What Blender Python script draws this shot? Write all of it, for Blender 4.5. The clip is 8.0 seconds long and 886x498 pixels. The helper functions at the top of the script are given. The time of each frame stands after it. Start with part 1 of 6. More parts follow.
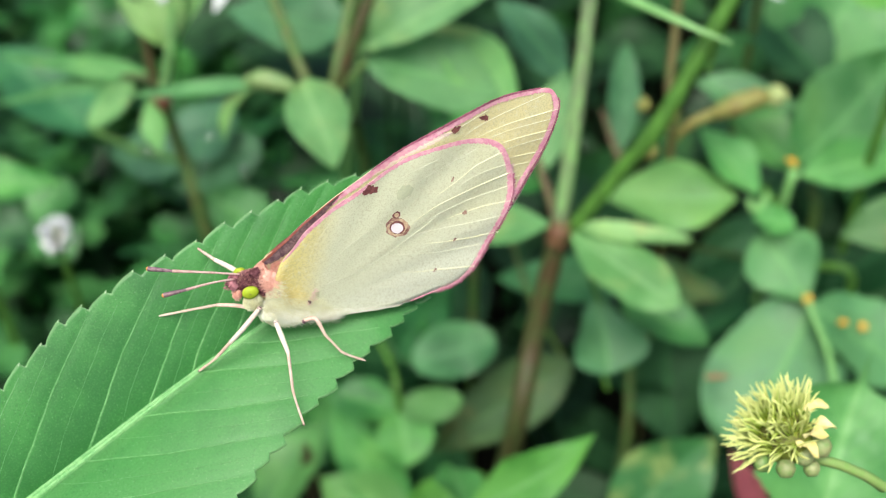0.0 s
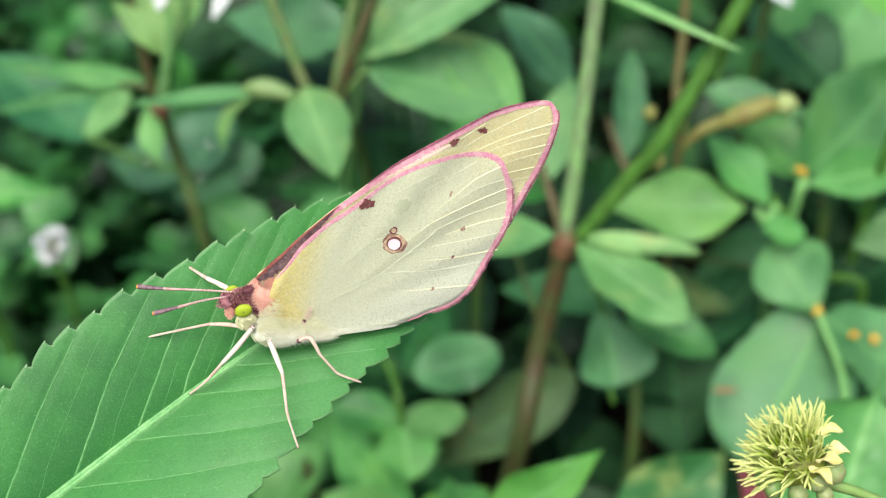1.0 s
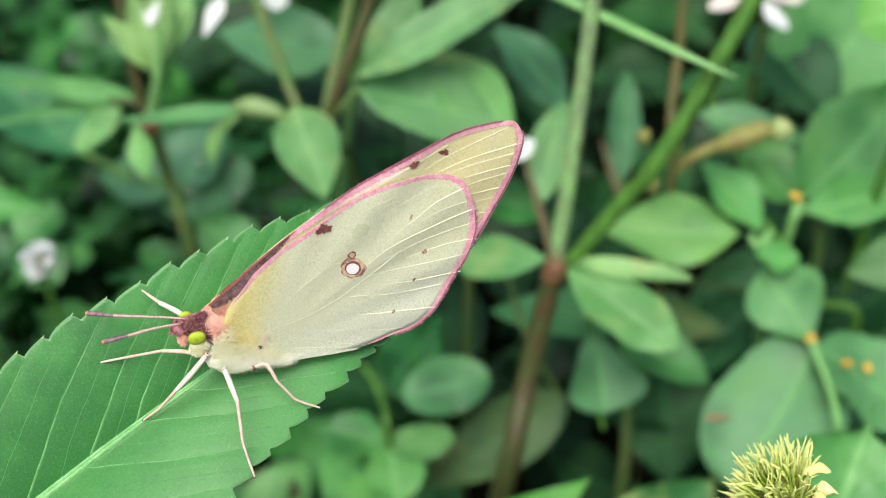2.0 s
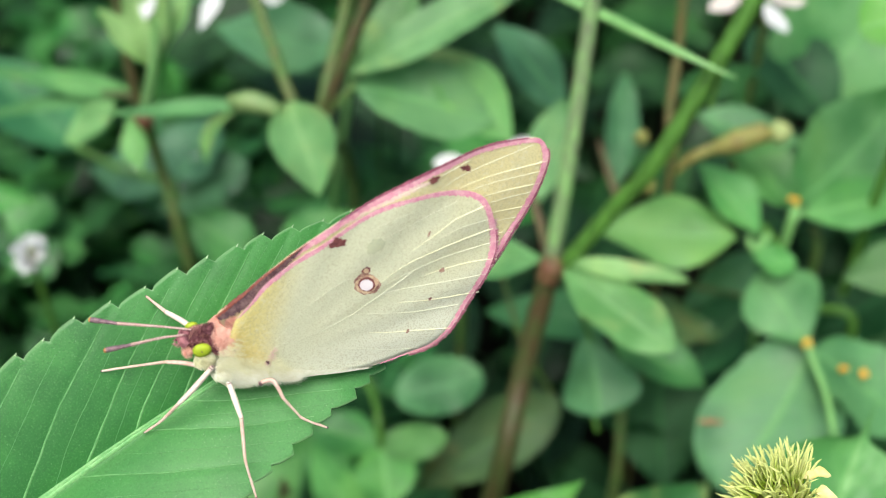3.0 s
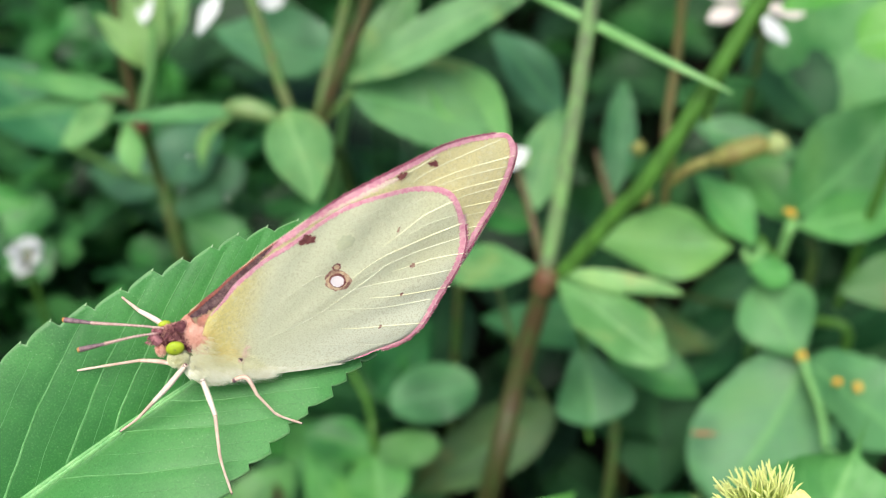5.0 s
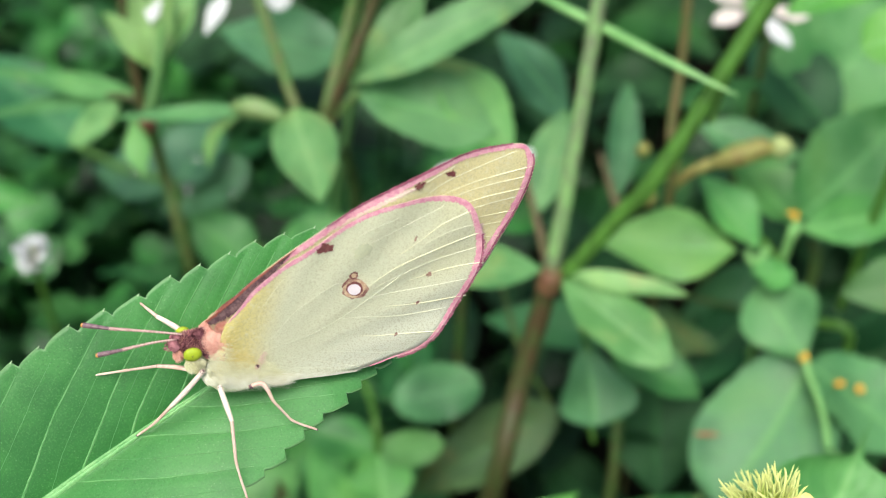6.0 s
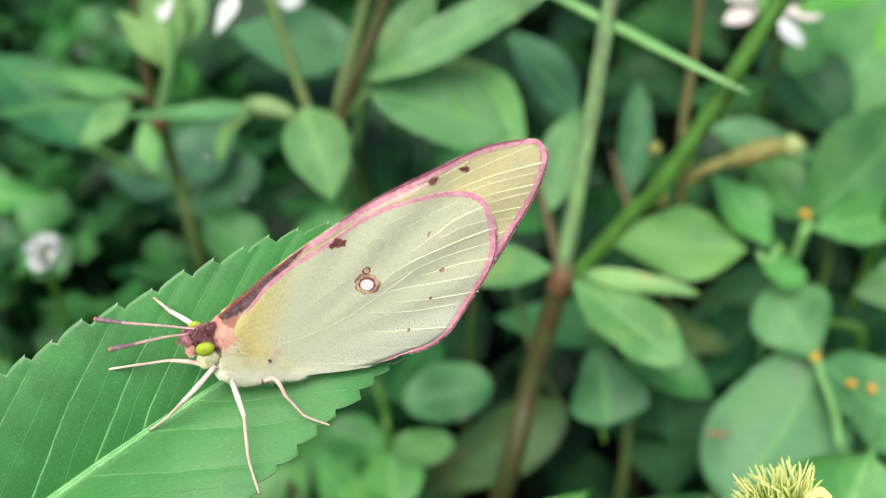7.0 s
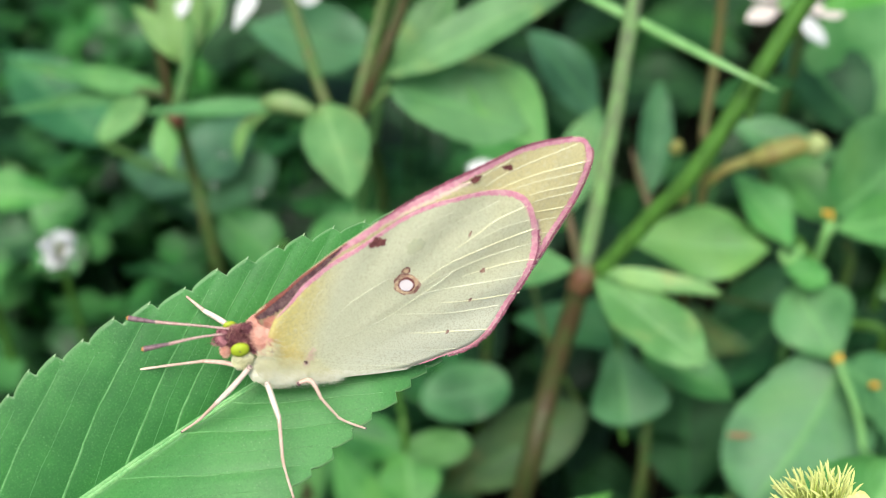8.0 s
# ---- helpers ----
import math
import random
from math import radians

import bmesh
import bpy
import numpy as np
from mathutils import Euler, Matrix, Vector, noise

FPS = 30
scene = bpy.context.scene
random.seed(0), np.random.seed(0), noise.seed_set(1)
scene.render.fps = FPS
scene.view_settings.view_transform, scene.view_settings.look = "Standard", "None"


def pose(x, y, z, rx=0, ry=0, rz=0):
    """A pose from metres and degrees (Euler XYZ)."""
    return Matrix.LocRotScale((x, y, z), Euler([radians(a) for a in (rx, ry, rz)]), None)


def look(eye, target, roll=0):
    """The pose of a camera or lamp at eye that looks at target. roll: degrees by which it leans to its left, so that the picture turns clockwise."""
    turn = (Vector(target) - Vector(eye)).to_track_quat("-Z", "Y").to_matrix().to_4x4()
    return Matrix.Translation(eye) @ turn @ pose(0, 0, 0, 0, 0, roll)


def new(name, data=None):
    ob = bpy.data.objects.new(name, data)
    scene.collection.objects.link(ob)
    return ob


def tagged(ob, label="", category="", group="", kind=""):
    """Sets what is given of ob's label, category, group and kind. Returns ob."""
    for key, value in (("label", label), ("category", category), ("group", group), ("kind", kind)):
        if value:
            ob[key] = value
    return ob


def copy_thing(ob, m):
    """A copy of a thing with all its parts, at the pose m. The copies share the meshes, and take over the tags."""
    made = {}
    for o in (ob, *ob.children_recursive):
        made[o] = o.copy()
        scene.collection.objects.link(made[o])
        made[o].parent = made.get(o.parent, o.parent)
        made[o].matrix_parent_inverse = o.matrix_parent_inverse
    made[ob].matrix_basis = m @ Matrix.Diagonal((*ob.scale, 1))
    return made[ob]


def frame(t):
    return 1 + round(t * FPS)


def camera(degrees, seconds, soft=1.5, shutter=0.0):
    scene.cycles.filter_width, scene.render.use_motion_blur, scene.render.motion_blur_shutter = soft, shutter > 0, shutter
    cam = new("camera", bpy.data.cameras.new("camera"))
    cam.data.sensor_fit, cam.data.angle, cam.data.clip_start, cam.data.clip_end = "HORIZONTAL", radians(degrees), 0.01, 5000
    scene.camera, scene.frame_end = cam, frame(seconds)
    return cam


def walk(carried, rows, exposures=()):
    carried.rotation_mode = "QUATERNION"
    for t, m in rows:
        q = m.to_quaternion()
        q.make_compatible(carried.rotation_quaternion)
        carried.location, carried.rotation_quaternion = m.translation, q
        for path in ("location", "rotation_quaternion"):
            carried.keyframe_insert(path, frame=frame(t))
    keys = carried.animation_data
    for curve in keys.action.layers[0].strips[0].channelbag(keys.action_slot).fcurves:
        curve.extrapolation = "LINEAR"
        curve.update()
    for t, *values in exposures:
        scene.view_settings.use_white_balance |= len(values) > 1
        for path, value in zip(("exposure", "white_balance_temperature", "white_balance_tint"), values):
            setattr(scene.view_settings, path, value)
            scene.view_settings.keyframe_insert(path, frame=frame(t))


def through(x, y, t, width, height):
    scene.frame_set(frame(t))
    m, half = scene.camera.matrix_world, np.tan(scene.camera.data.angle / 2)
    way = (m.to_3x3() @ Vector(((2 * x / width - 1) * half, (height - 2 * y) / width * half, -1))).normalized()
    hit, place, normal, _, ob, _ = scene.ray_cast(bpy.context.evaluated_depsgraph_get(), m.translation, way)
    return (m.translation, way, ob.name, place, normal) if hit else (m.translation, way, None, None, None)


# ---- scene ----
cam = camera(38, 8.0, soft=1.0)
cam.data.dof.use_dof = True
cam.data.dof.focus_distance = 0.1012
cam.data.dof.aperture_fstop = 27.0
PATH = [
    (0.0, pose(0.00000, 0.00000, 0.21000, 50.000, -0.000, 0.000)),
    (0.5, pose(0.00067, 0.00203, 0.20793, 50.204, 0.217, 0.080)),
    (1.0, pose(-0.00021, 0.00349, 0.20831, 50.219, 0.071, 0.030)),
    (1.5, pose(0.00051, 0.00570, 0.20857, 50.294, -0.176, 0.218)),
    (2.0, pose(0.00129, 0.00625, 0.20843, 50.653, -0.524, 0.524)),
    (3.5, pose(0.00125, 0.00772, 0.20652, 50.788, -1.504, 0.999)),
    (4.0, pose(0.00299, 0.00832, 0.20783, 50.591, -1.548, 1.175)),
    (4.5, pose(0.00238, 0.00861, 0.20847, 50.499, -1.623, 1.239)),
    (6.0, pose(0.00113, 0.00773, 0.20903, 50.536, -2.096, 1.503)),
    (6.5, pose(0.00012, 0.00740, 0.20941, 50.496, -2.055, 1.630)),
    (7.0, pose(0.00084, 0.00743, 0.20855, 50.635, -1.905, 1.857)),
    (7.5, pose(-0.00032, 0.00808, 0.20661, 50.630, -1.814, 2.101)),
    (8.0, pose(-0.00141, 0.00839, 0.20691, 50.727, -1.970, 2.146)),
]
walk(cam, PATH, exposures=((0.0, 1.08, 6500, 1.5), (2.0, 1.0, 6500, 1.5), (8.0, 1.0, 6500, 1.5)))

# ---- light: bright overcast sky ----
SUN_ELEVATION, SUN_ROTATION = radians(61), radians(196)
world = bpy.data.worlds.new("sky")
scene.world = world
world.use_nodes = True
wn = world.node_tree.nodes
sky = wn.new("ShaderNodeTexSky")
sky.sky_type = "NISHITA"
sky.sun_disc = False
sky.sun_elevation, sky.sun_rotation = SUN_ELEVATION, SUN_ROTATION
sky.dust_density, sky.ozone_density, sky.air_density = 5.0, 1.0, 0.9
wn["Background"].inputs["Strength"].default_value = 0.11
world.node_tree.links.new(sky.outputs["Color"], wn["Background"].inputs["Color"])
sun = new("sun", bpy.data.lights.new("sun", "SUN"))
sun.data.energy, sun.data.angle, sun.data.color = 1.66, radians(28), (1.0, 0.97, 0.92)
toward = Vector((math.sin(SUN_ROTATION) * math.cos(SUN_ELEVATION), math.cos(SUN_ROTATION) * math.cos(SUN_ELEVATION), math.sin(SUN_ELEVATION)))
sun.matrix_world = look(toward * 3, (0, 0, 0))


# ---- materials ----
class Nodes:
    """A small builder for node materials."""

    def __init__(self, name, rough=0.5, metal=0.0):
        self.material = bpy.data.materials.new(name)
        self.material.use_nodes = True
        self.tree = self.material.node_tree
        self.shader = self.tree.nodes["Principled BSDF"]
        self.out = self.tree.nodes["Material Output"]
        self.shader.inputs["Roughness"].default_value = rough
        self.shader.inputs["Metallic"].default_value = metal

    def node(self, kind, inputs=(), operation="", interpolation_type="", data_type="", blend_type="", feature=""):
        n = self.tree.nodes.new(kind)
        if operation:
            n.operation = operation
        if interpolation_type:
            n.interpolation_type = interpolation_type
        if data_type:
            n.data_type = data_type
        if blend_type:
            n.blend_type = blend_type
        if feature:
            n.feature = feature
        for key, value in dict(inputs).items():
            self.put(n, key, value)
        return n

    def put(self, n, key, value):
        if isinstance(value, bpy.types.NodeSocket):
            self.tree.links.new(value, n.inputs[key])
        else:
            n.inputs[key].default_value = value

    def math(self, op, a, b=0.0, c=0.0):
        return self.node("ShaderNodeMath", {0: a, 1: b, 2: c}, operation=op).outputs[0]

    def step(self, value, low, high, a=0.0, b=1.0):
        n = self.node("ShaderNodeMapRange", {0: value, 1: low, 2: high, 3: a, 4: b}, interpolation_type="SMOOTHSTEP")
        return n.outputs[0]

    def mix(self, fac, a, b, blend="MIX"):
        n = self.node("ShaderNodeMix", data_type="RGBA", blend_type=blend)
        for k, value in ((0, fac), (6, a), (7, b)):
            if isinstance(value, tuple) and len(value) == 3:
                value = (*value, 1)
            self.put(n, k, value)
        return n.outputs[2]

    def coords(self, which="Object"):
        return self.node("ShaderNodeTexCoord").outputs[which]

    def noise(self, scale, detail=4.0, vector=None, rough=0.55):
        n = self.node("ShaderNodeTexNoise", {"Scale": scale, "Detail": detail, "Roughness": rough, "Vector": vector or self.coords()})
        return n.outputs["Fac"]

    def random(self):
        return self.node("ShaderNodeObjectInfo").outputs["Random"]

    def bump(self, height, strength=0.4, distance=0.0003):
        n = self.node("ShaderNodeBump", {"Height": height, "Strength": strength, "Distance": distance})
        self.put(self.shader, "Normal", n.outputs[0])
        return n.outputs[0]

    def colour(self, value):
        if isinstance(value, tuple):
            value = (*value, 1)
        self.put(self.shader, "Base Color", value)

    def glow_through(self, colour, amount, normal=None):
        """Lets part of the light pass through a thin sheet."""
        thin = self.node("ShaderNodeBsdfTranslucent", {"Color": colour if not isinstance(colour, tuple) else (*colour, 1)})
        if normal:
            self.put(thin, "Normal", normal)
        both = self.node("ShaderNodeMixShader", {0: amount, 1: self.shader.outputs[0], 2: thin.outputs[0]})
        self.tree.links.new(both.outputs[0], self.out.inputs["Surface"])
        return self.material


def leaf_material(name, dark, light, vein, mottle=None, mottle_from=0.6, veins=7, sides=0.6, rough=0.42, through=0.3, spread=0.2, relief=0.5, vein_mix=0.75, net=0.0, island=False, shine=0.28, warmth=0.4):
    """A leaf blade: green mottled at two scales, a pale midrib and side veins along the blade's own coordinates."""
    m = Nodes(name, rough)
    uv = m.node("ShaderNodeSeparateXYZ", {0: m.coords("UV")})
    u = m.math("ABSOLUTE", m.math("SUBTRACT", uv.outputs[0], 0.5))
    v = uv.outputs[1]
    saw = m.math("FRACT", m.math("SUBTRACT", m.math("MULTIPLY", v, float(veins)), m.math("MULTIPLY", m.math("POWER", u, 0.85), veins * 0.75)))
    side_vein = m.step(m.math("ABSOLUTE", m.math("SUBTRACT", saw, 0.5)), 0.06, 0.0)
    fade = m.step(u, 0.5, 0.25)
    midrib = m.step(u, 0.045, 0.014)
    lines = m.math("MAXIMUM", m.math("MULTIPLY", m.math("MULTIPLY", side_vein, fade), sides), midrib)
    grain = m.noise(900, 3)
    cells = m.noise(160, 5)
    patch = m.noise(55, 4)
    base = m.mix(m.step(m.math("ADD", m.math("MULTIPLY", patch, 0.6), m.math("MULTIPLY", cells, 0.4)), 0.40, 0.57), dark, light)
    chance = m.node("ShaderNodeNewGeometry").outputs["Random Per Island"] if island else m.random()
    shift = m.math("MULTIPLY_ADD", chance, spread, 1 - spread / 2)
    hsv = m.node("ShaderNodeHueSaturation", {"Color": base, "Value": shift, "Hue": m.math("MULTIPLY_ADD", chance, -0.035, 0.52), "Saturation": m.math("MULTIPLY_ADD", m.math("FRACT", m.math("MULTIPLY", chance, 7.3)), 0.16, 0.86)})
    colour = hsv.outputs[0]
    warm = m.step(m.noise(75, 6, rough=0.65), 0.46, 0.72, 0.0, warmth)
    colour = m.mix(warm, colour, m.mix(1.0, colour, (1.45, 1.2, 0.85), "MULTIPLY"))
    if mottle:
        colour = m.mix(m.step(m.noise(140, 6, rough=0.65), mottle_from, mottle_from + 0.14, 0.0, 0.75), colour, mottle)
    colour = m.mix(m.math("MULTIPLY", lines, vein_mix), colour, vein)
    colour = m.mix(m.math("MULTIPLY", grain, 0.12), colour, (0.02, 0.06, 0.02))
    m.colour(colour)
    m.put(m.shader, "Roughness", m.math("MULTIPLY_ADD", patch, 0.4, rough - 0.2))
    m.put(m.shader, "Specular IOR Level", shine)
    pillow = m.math("ABSOLUTE", m.math("SUBTRACT", saw, 0.5))
    height = m.math("ADD", m.math("ADD", m.math("MULTIPLY", pillow, -0.5), m.math("MULTIPLY", lines, -0.5)), m.math("ADD", m.math("MULTIPLY", grain, 0.15), m.math("MULTIPLY", cells, 0.9)))
    if net:
        mesh = m.node("ShaderNodeTexVoronoi", {"Scale": net, "Vector": m.coords()}, feature="DISTANCE_TO_EDGE").outputs["Distance"]
        ridge = m.step(mesh, 0.0, 0.16)
        height = m.math("ADD", m.math("MULTIPLY", ridge, 0.05), m.math("ADD", m.math("MULTIPLY", m.noise(5200, 3), 0.4), m.math("MULTIPLY", m.noise(420, 4), 0.8)))
        colour = m.mix(m.math("MULTIPLY", m.math("SUBTRACT", 1.0, ridge), 0.05), colour, vein)
        colour = m.mix(m.step(m.noise(6500, 2), 0.52, 0.66, 0.0, 0.2), colour, vein)
        colour = m.mix(m.step(m.noise(5200, 3), 0.48, 0.32, 0.0, 0.35), colour, (0.02, 0.09, 0.02))
        specks = m.node("ShaderNodeTexVoronoi", {"Scale": 2300.0, "Vector": m.coords()}).outputs["Distance"]
        colour = m.mix(m.math("MULTIPLY", m.step(specks, 0.17, 0.09), m.step(m.noise(150, 2), 0.4, 0.6, 0.08, 0.3)), colour, (0.26, 0.46, 0.21))
        colour = m.mix(m.step(u, 0.487, 0.499, 0.0, 0.4), colour, (0.32, 0.49, 0.26))
        m.colour(colour)
    normal = m.bump(height, relief, 0.0004)
    bright = m.mix(0.35, colour, (0.25, 0.5, 0.08))
    return m.glow_through(bright, through, normal)


def plain_material(name, a, b, scale=200, rough=0.5, spec=0.4, bump=0.2, through=0.0):
    """A mottled surface in two shades with fine relief."""
    m = Nodes(name, rough)
    fine, coarse = m.noise(scale * 5, 4), m.noise(scale, 3)
    m.colour(m.mix(m.step(m.math("ADD", m.math("MULTIPLY", fine, 0.4), m.math("MULTIPLY", coarse, 0.6)), 0.35, 0.65), a, b))
    m.put(m.shader, "Specular IOR Level", spec)
    m.bump(fine, bump, 0.0002)
    if through:
        return m.glow_through(m.mix(0.5, a, b), through)
    return m.material


def stem_material(name, a, b, rough=0.5):
    """A ribbed stem: two shades in streaks along it, and small blotches."""
    m = Nodes(name, rough)
    long = m.node("ShaderNodeMapping", {"Vector": m.coords(), "Scale": (1.0, 1.0, 0.06)}).outputs[0]
    streak, blotch = m.noise(900, 3, long), m.noise(260, 4)
    m.colour(m.mix(m.step(m.math("ADD", m.math("MULTIPLY", streak, 0.65), m.math("MULTIPLY", blotch, 0.35)), 0.40, 0.60), a, b))
    m.put(m.shader, "Specular IOR Level", 0.3)
    m.bump(streak, 0.5, 0.0003)
    return m.material


def floret_material():
    """A thin floret, green at its foot and cream-yellow towards its tip."""
    m = Nodes("floret_lime", 0.5)
    z = m.node("ShaderNodeSeparateXYZ", {0: m.coords()}).outputs[2]
    along = m.math("ADD", z, m.math("MULTIPLY", m.random(), 0.0010))
    c = m.mix(m.step(along, 0.0006, 0.0030), (0.32, 0.47, 0.02), (0.76, 0.80, 0.30))
    c = m.mix(m.step(m.noise(1500, 3), 0.5, 0.8, 0.0, 0.22), c, (0.48, 0.40, 0.12))
    m.colour(c)
    return m.glow_through(c, 0.25)


LEAF = leaf_material("leaf_green", (0.034, 0.152, 0.032), (0.078, 0.275, 0.056), (0.14, 0.37, 0.10), shine=0.26)
LEAF_PALE = leaf_material("leaf_pale_green", (0.070, 0.270, 0.048), (0.135, 0.39, 0.080), (0.22, 0.48, 0.16))
# These two greens are darkened to stand for shade deep between the plants.
LEAF_DARK = leaf_material("leaf_dark_shaded_green", (0.009, 0.050, 0.014), (0.022, 0.100, 0.027), (0.04, 0.15, 0.045), through=0.06, shine=0.12)
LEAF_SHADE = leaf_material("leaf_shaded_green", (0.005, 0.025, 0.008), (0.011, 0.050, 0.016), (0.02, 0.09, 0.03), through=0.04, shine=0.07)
LEAF_MOTTLED = leaf_material("leaf_mottled", (0.075, 0.235, 0.07), (0.135, 0.345, 0.115), (0.24, 0.44, 0.18), mottle=(0.25, 0.38, 0.13), mottle_from=0.54)
LEAF_BLOTCH = leaf_material("leaf_yellow_blotched", (0.030, 0.125, 0.045), (0.056, 0.190, 0.070), (0.1, 0.27, 0.1), mottle=(0.30, 0.40, 0.13), mottle_from=0.47)
LEAF_TEAL = leaf_material("leaf_dim_bluish_green", (0.026, 0.112, 0.044), (0.056, 0.190, 0.074), (0.09, 0.25, 0.10), through=0.15, shine=0.22)
LEAF_EDGED = leaf_material("leaf_dull_brown_flecked", (0.04, 0.13, 0.035), (0.08, 0.20, 0.06), (0.1, 0.22, 0.08), mottle=(0.16, 0.12, 0.06), mottle_from=0.56)
LEAF_YOUNG = leaf_material("leaf_young_yellow_green", (0.12, 0.30, 0.09), (0.22, 0.45, 0.15), (0.28, 0.50, 0.20), mottle=(0.34, 0.42, 0.16), mottle_from=0.52)
LEAF_DULL = leaf_material("leaf_dull_olive", (0.030, 0.085, 0.025), (0.060, 0.13, 0.04), (0.08, 0.17, 0.06), mottle=(0.115, 0.125, 0.045), mottle_from=0.5, through=0.08, shine=0.15)
LEAF_DRY = leaf_material("leaf_dry_brown", (0.04, 0.026, 0.016), (0.08, 0.06, 0.03), (0.2, 0.16, 0.1), through=0.1)
LEAF_PINK = leaf_material("leaf_crimson", (0.30, 0.04, 0.09), (0.42, 0.07, 0.13), (0.4, 0.1, 0.16), spread=0.1)
PERCH = leaf_material("leaf_perch", (0.026, 0.146, 0.028), (0.056, 0.236, 0.050), (0.15, 0.37, 0.11), veins=14, sides=0.0, rough=0.45, through=0.22, relief=0.12, vein_mix=0.2, spread=0.0, net=2600.0, warmth=0.1, shine=0.43)
PERCH_RIB = plain_material("leaf_midrib", (0.105, 0.30, 0.09), (0.20, 0.41, 0.155), 900, 0.5)
TOOTH = plain_material("leaf_tooth_tip", (0.28, 0.44, 0.22), (0.40, 0.52, 0.32), 900, 0.5)
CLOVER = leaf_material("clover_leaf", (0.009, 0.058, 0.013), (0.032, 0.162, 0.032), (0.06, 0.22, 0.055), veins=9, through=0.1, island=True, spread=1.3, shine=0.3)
# Near-black green stands in for deep shade under the taller leaves.
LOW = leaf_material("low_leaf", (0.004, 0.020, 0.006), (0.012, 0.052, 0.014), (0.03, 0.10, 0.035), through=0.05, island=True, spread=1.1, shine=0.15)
GRASS = plain_material("grass_blade", (0.12, 0.28, 0.08), (0.19, 0.37, 0.13), 150, 0.4)
STEM_GREEN = stem_material("stem_green", (0.050, 0.125, 0.02), (0.075, 0.19, 0.03), 0.45)
STEM_PALE = stem_material("stem_pale_green", (0.14, 0.18, 0.10), (0.20, 0.36, 0.13))
STEM_LIGHT = plain_material("stalk_light_green", (0.15, 0.34, 0.10), (0.19, 0.39, 0.13), 150, 0.45)
STEM_RED = stem_material("stem_red_brown", (0.060, 0.042, 0.018), (0.050, 0.068, 0.020))
STEM_OLIVE = stem_material("stem_olive", (0.06, 0.13, 0.028), (0.088, 0.110, 0.036))
LEAF_GREY = leaf_material("leaf_greyish_green", (0.052, 0.200, 0.062), (0.104, 0.310, 0.100), (0.17, 0.40, 0.14), spread=0.15, warmth=0.4)
STEM_PINK = plain_material("stem_pinkish", (0.12, 0.075, 0.045), (0.10, 0.10, 0.04), 200, 0.5)
STALK_BROWN = plain_material("stalk_dry_brown", (0.11, 0.084, 0.028), (0.08, 0.092, 0.026), 250, 0.6)
NODE_RED = plain_material("node_reddish", (0.15, 0.05, 0.035), (0.10, 0.08, 0.03), 200, 0.5)
BRACT_LEAF = leaf_material("bract_pale_yellow_green", (0.20, 0.44, 0.12), (0.30, 0.53, 0.19), (0.36, 0.56, 0.24), through=0.4, spread=0.1, warmth=0.2)
BUD = plain_material("bud_pale", (0.11, 0.22, 0.07), (0.17, 0.24, 0.09), 200, 0.5)
BUD_PALE = plain_material("bud_pale_yellow", (0.26, 0.34, 0.11), (0.34, 0.38, 0.16), 200, 0.5)
WITHERED = plain_material("withered_yellow_brown", (0.26, 0.29, 0.07), (0.19, 0.145, 0.045), 250, 0.6)
ORANGE = plain_material("orange_florets", (0.75, 0.35, 0.03), (0.85, 0.5, 0.06), 400, 0.6)
WHITE = plain_material("petal_white", (0.74, 0.75, 0.76), (0.70, 0.71, 0.74), 300, 0.5, through=0.3)
PINKISH = plain_material("petal_pinkish_white", (0.78, 0.68, 0.66), (0.7, 0.62, 0.58), 300, 0.5, through=0.3)
RUST = plain_material("rust_speck", (0.22, 0.10, 0.05), (0.3, 0.16, 0.08), 600, 0.7)
# The shade of the gaps is put into the soil's near-black colour.
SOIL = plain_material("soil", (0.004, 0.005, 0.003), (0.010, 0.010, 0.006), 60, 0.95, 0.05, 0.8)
FLORET = floret_material()
FLORET_IN = plain_material("floret_core", (0.07, 0.06, 0.012), (0.20, 0.25, 0.02), 600, 0.6)
PETAL_OLD = plain_material("petal_faded_yellow", (0.76, 0.62, 0.20), (0.76, 0.70, 0.38), 400, 0.6, through=0.2)
BRACT = plain_material("bract_green", (0.13, 0.26, 0.06), (0.27, 0.29, 0.13), 350, 0.45)
DEW = Nodes("dew_drop", 0.02).material
DEW.node_tree.nodes["Principled BSDF"].inputs["Transmission Weight"].default_value = 1.0
DEW.node_tree.nodes["Principled BSDF"].inputs["IOR"].default_value = 1.33


# ---- mesh helpers ----
def part(name, bm, material, parent=None, label="", smooth=True):
    me = bpy.data.meshes.new(name)
    bm.to_mesh(me)
    bm.free()
    me.materials.append(material)
    if smooth:
        me.shade_smooth()
    ob = new(name, me)
    ob.parent = parent
    if label:
        tagged(ob, label)
    return ob


def thing(name, place, label, category, group="", turn=None):
    ob = new(name)
    ob.empty_display_size = 0.005
    ob.location = place
    return tagged(ob, label, category, group)


def curve_points(points, steps=6, closed=False):
    """A smooth line (Catmull-Rom) through a few points."""
    p = [Vector(q) for q in points]
    n = len(p)
    if n == 2 and not closed:
        return [p[0].lerp(p[1], k / steps) for k in range(steps + 1)]
    out = []
    for i in range(n if closed else n - 1):
        a, b, c, d = (p[(i + k - 1) % n] if closed else p[min(max(i + k - 1, 0), n - 1)] for k in range(4))
        for k in range(steps):
            t = k / steps
            out.append(0.5 * ((2 * b) + (c - a) * t + (2 * a - 5 * b + 4 * c - d) * t * t + (3 * b - a - 3 * c + d) * t ** 3))
    if not closed:
        out.append(p[-1])
    return out


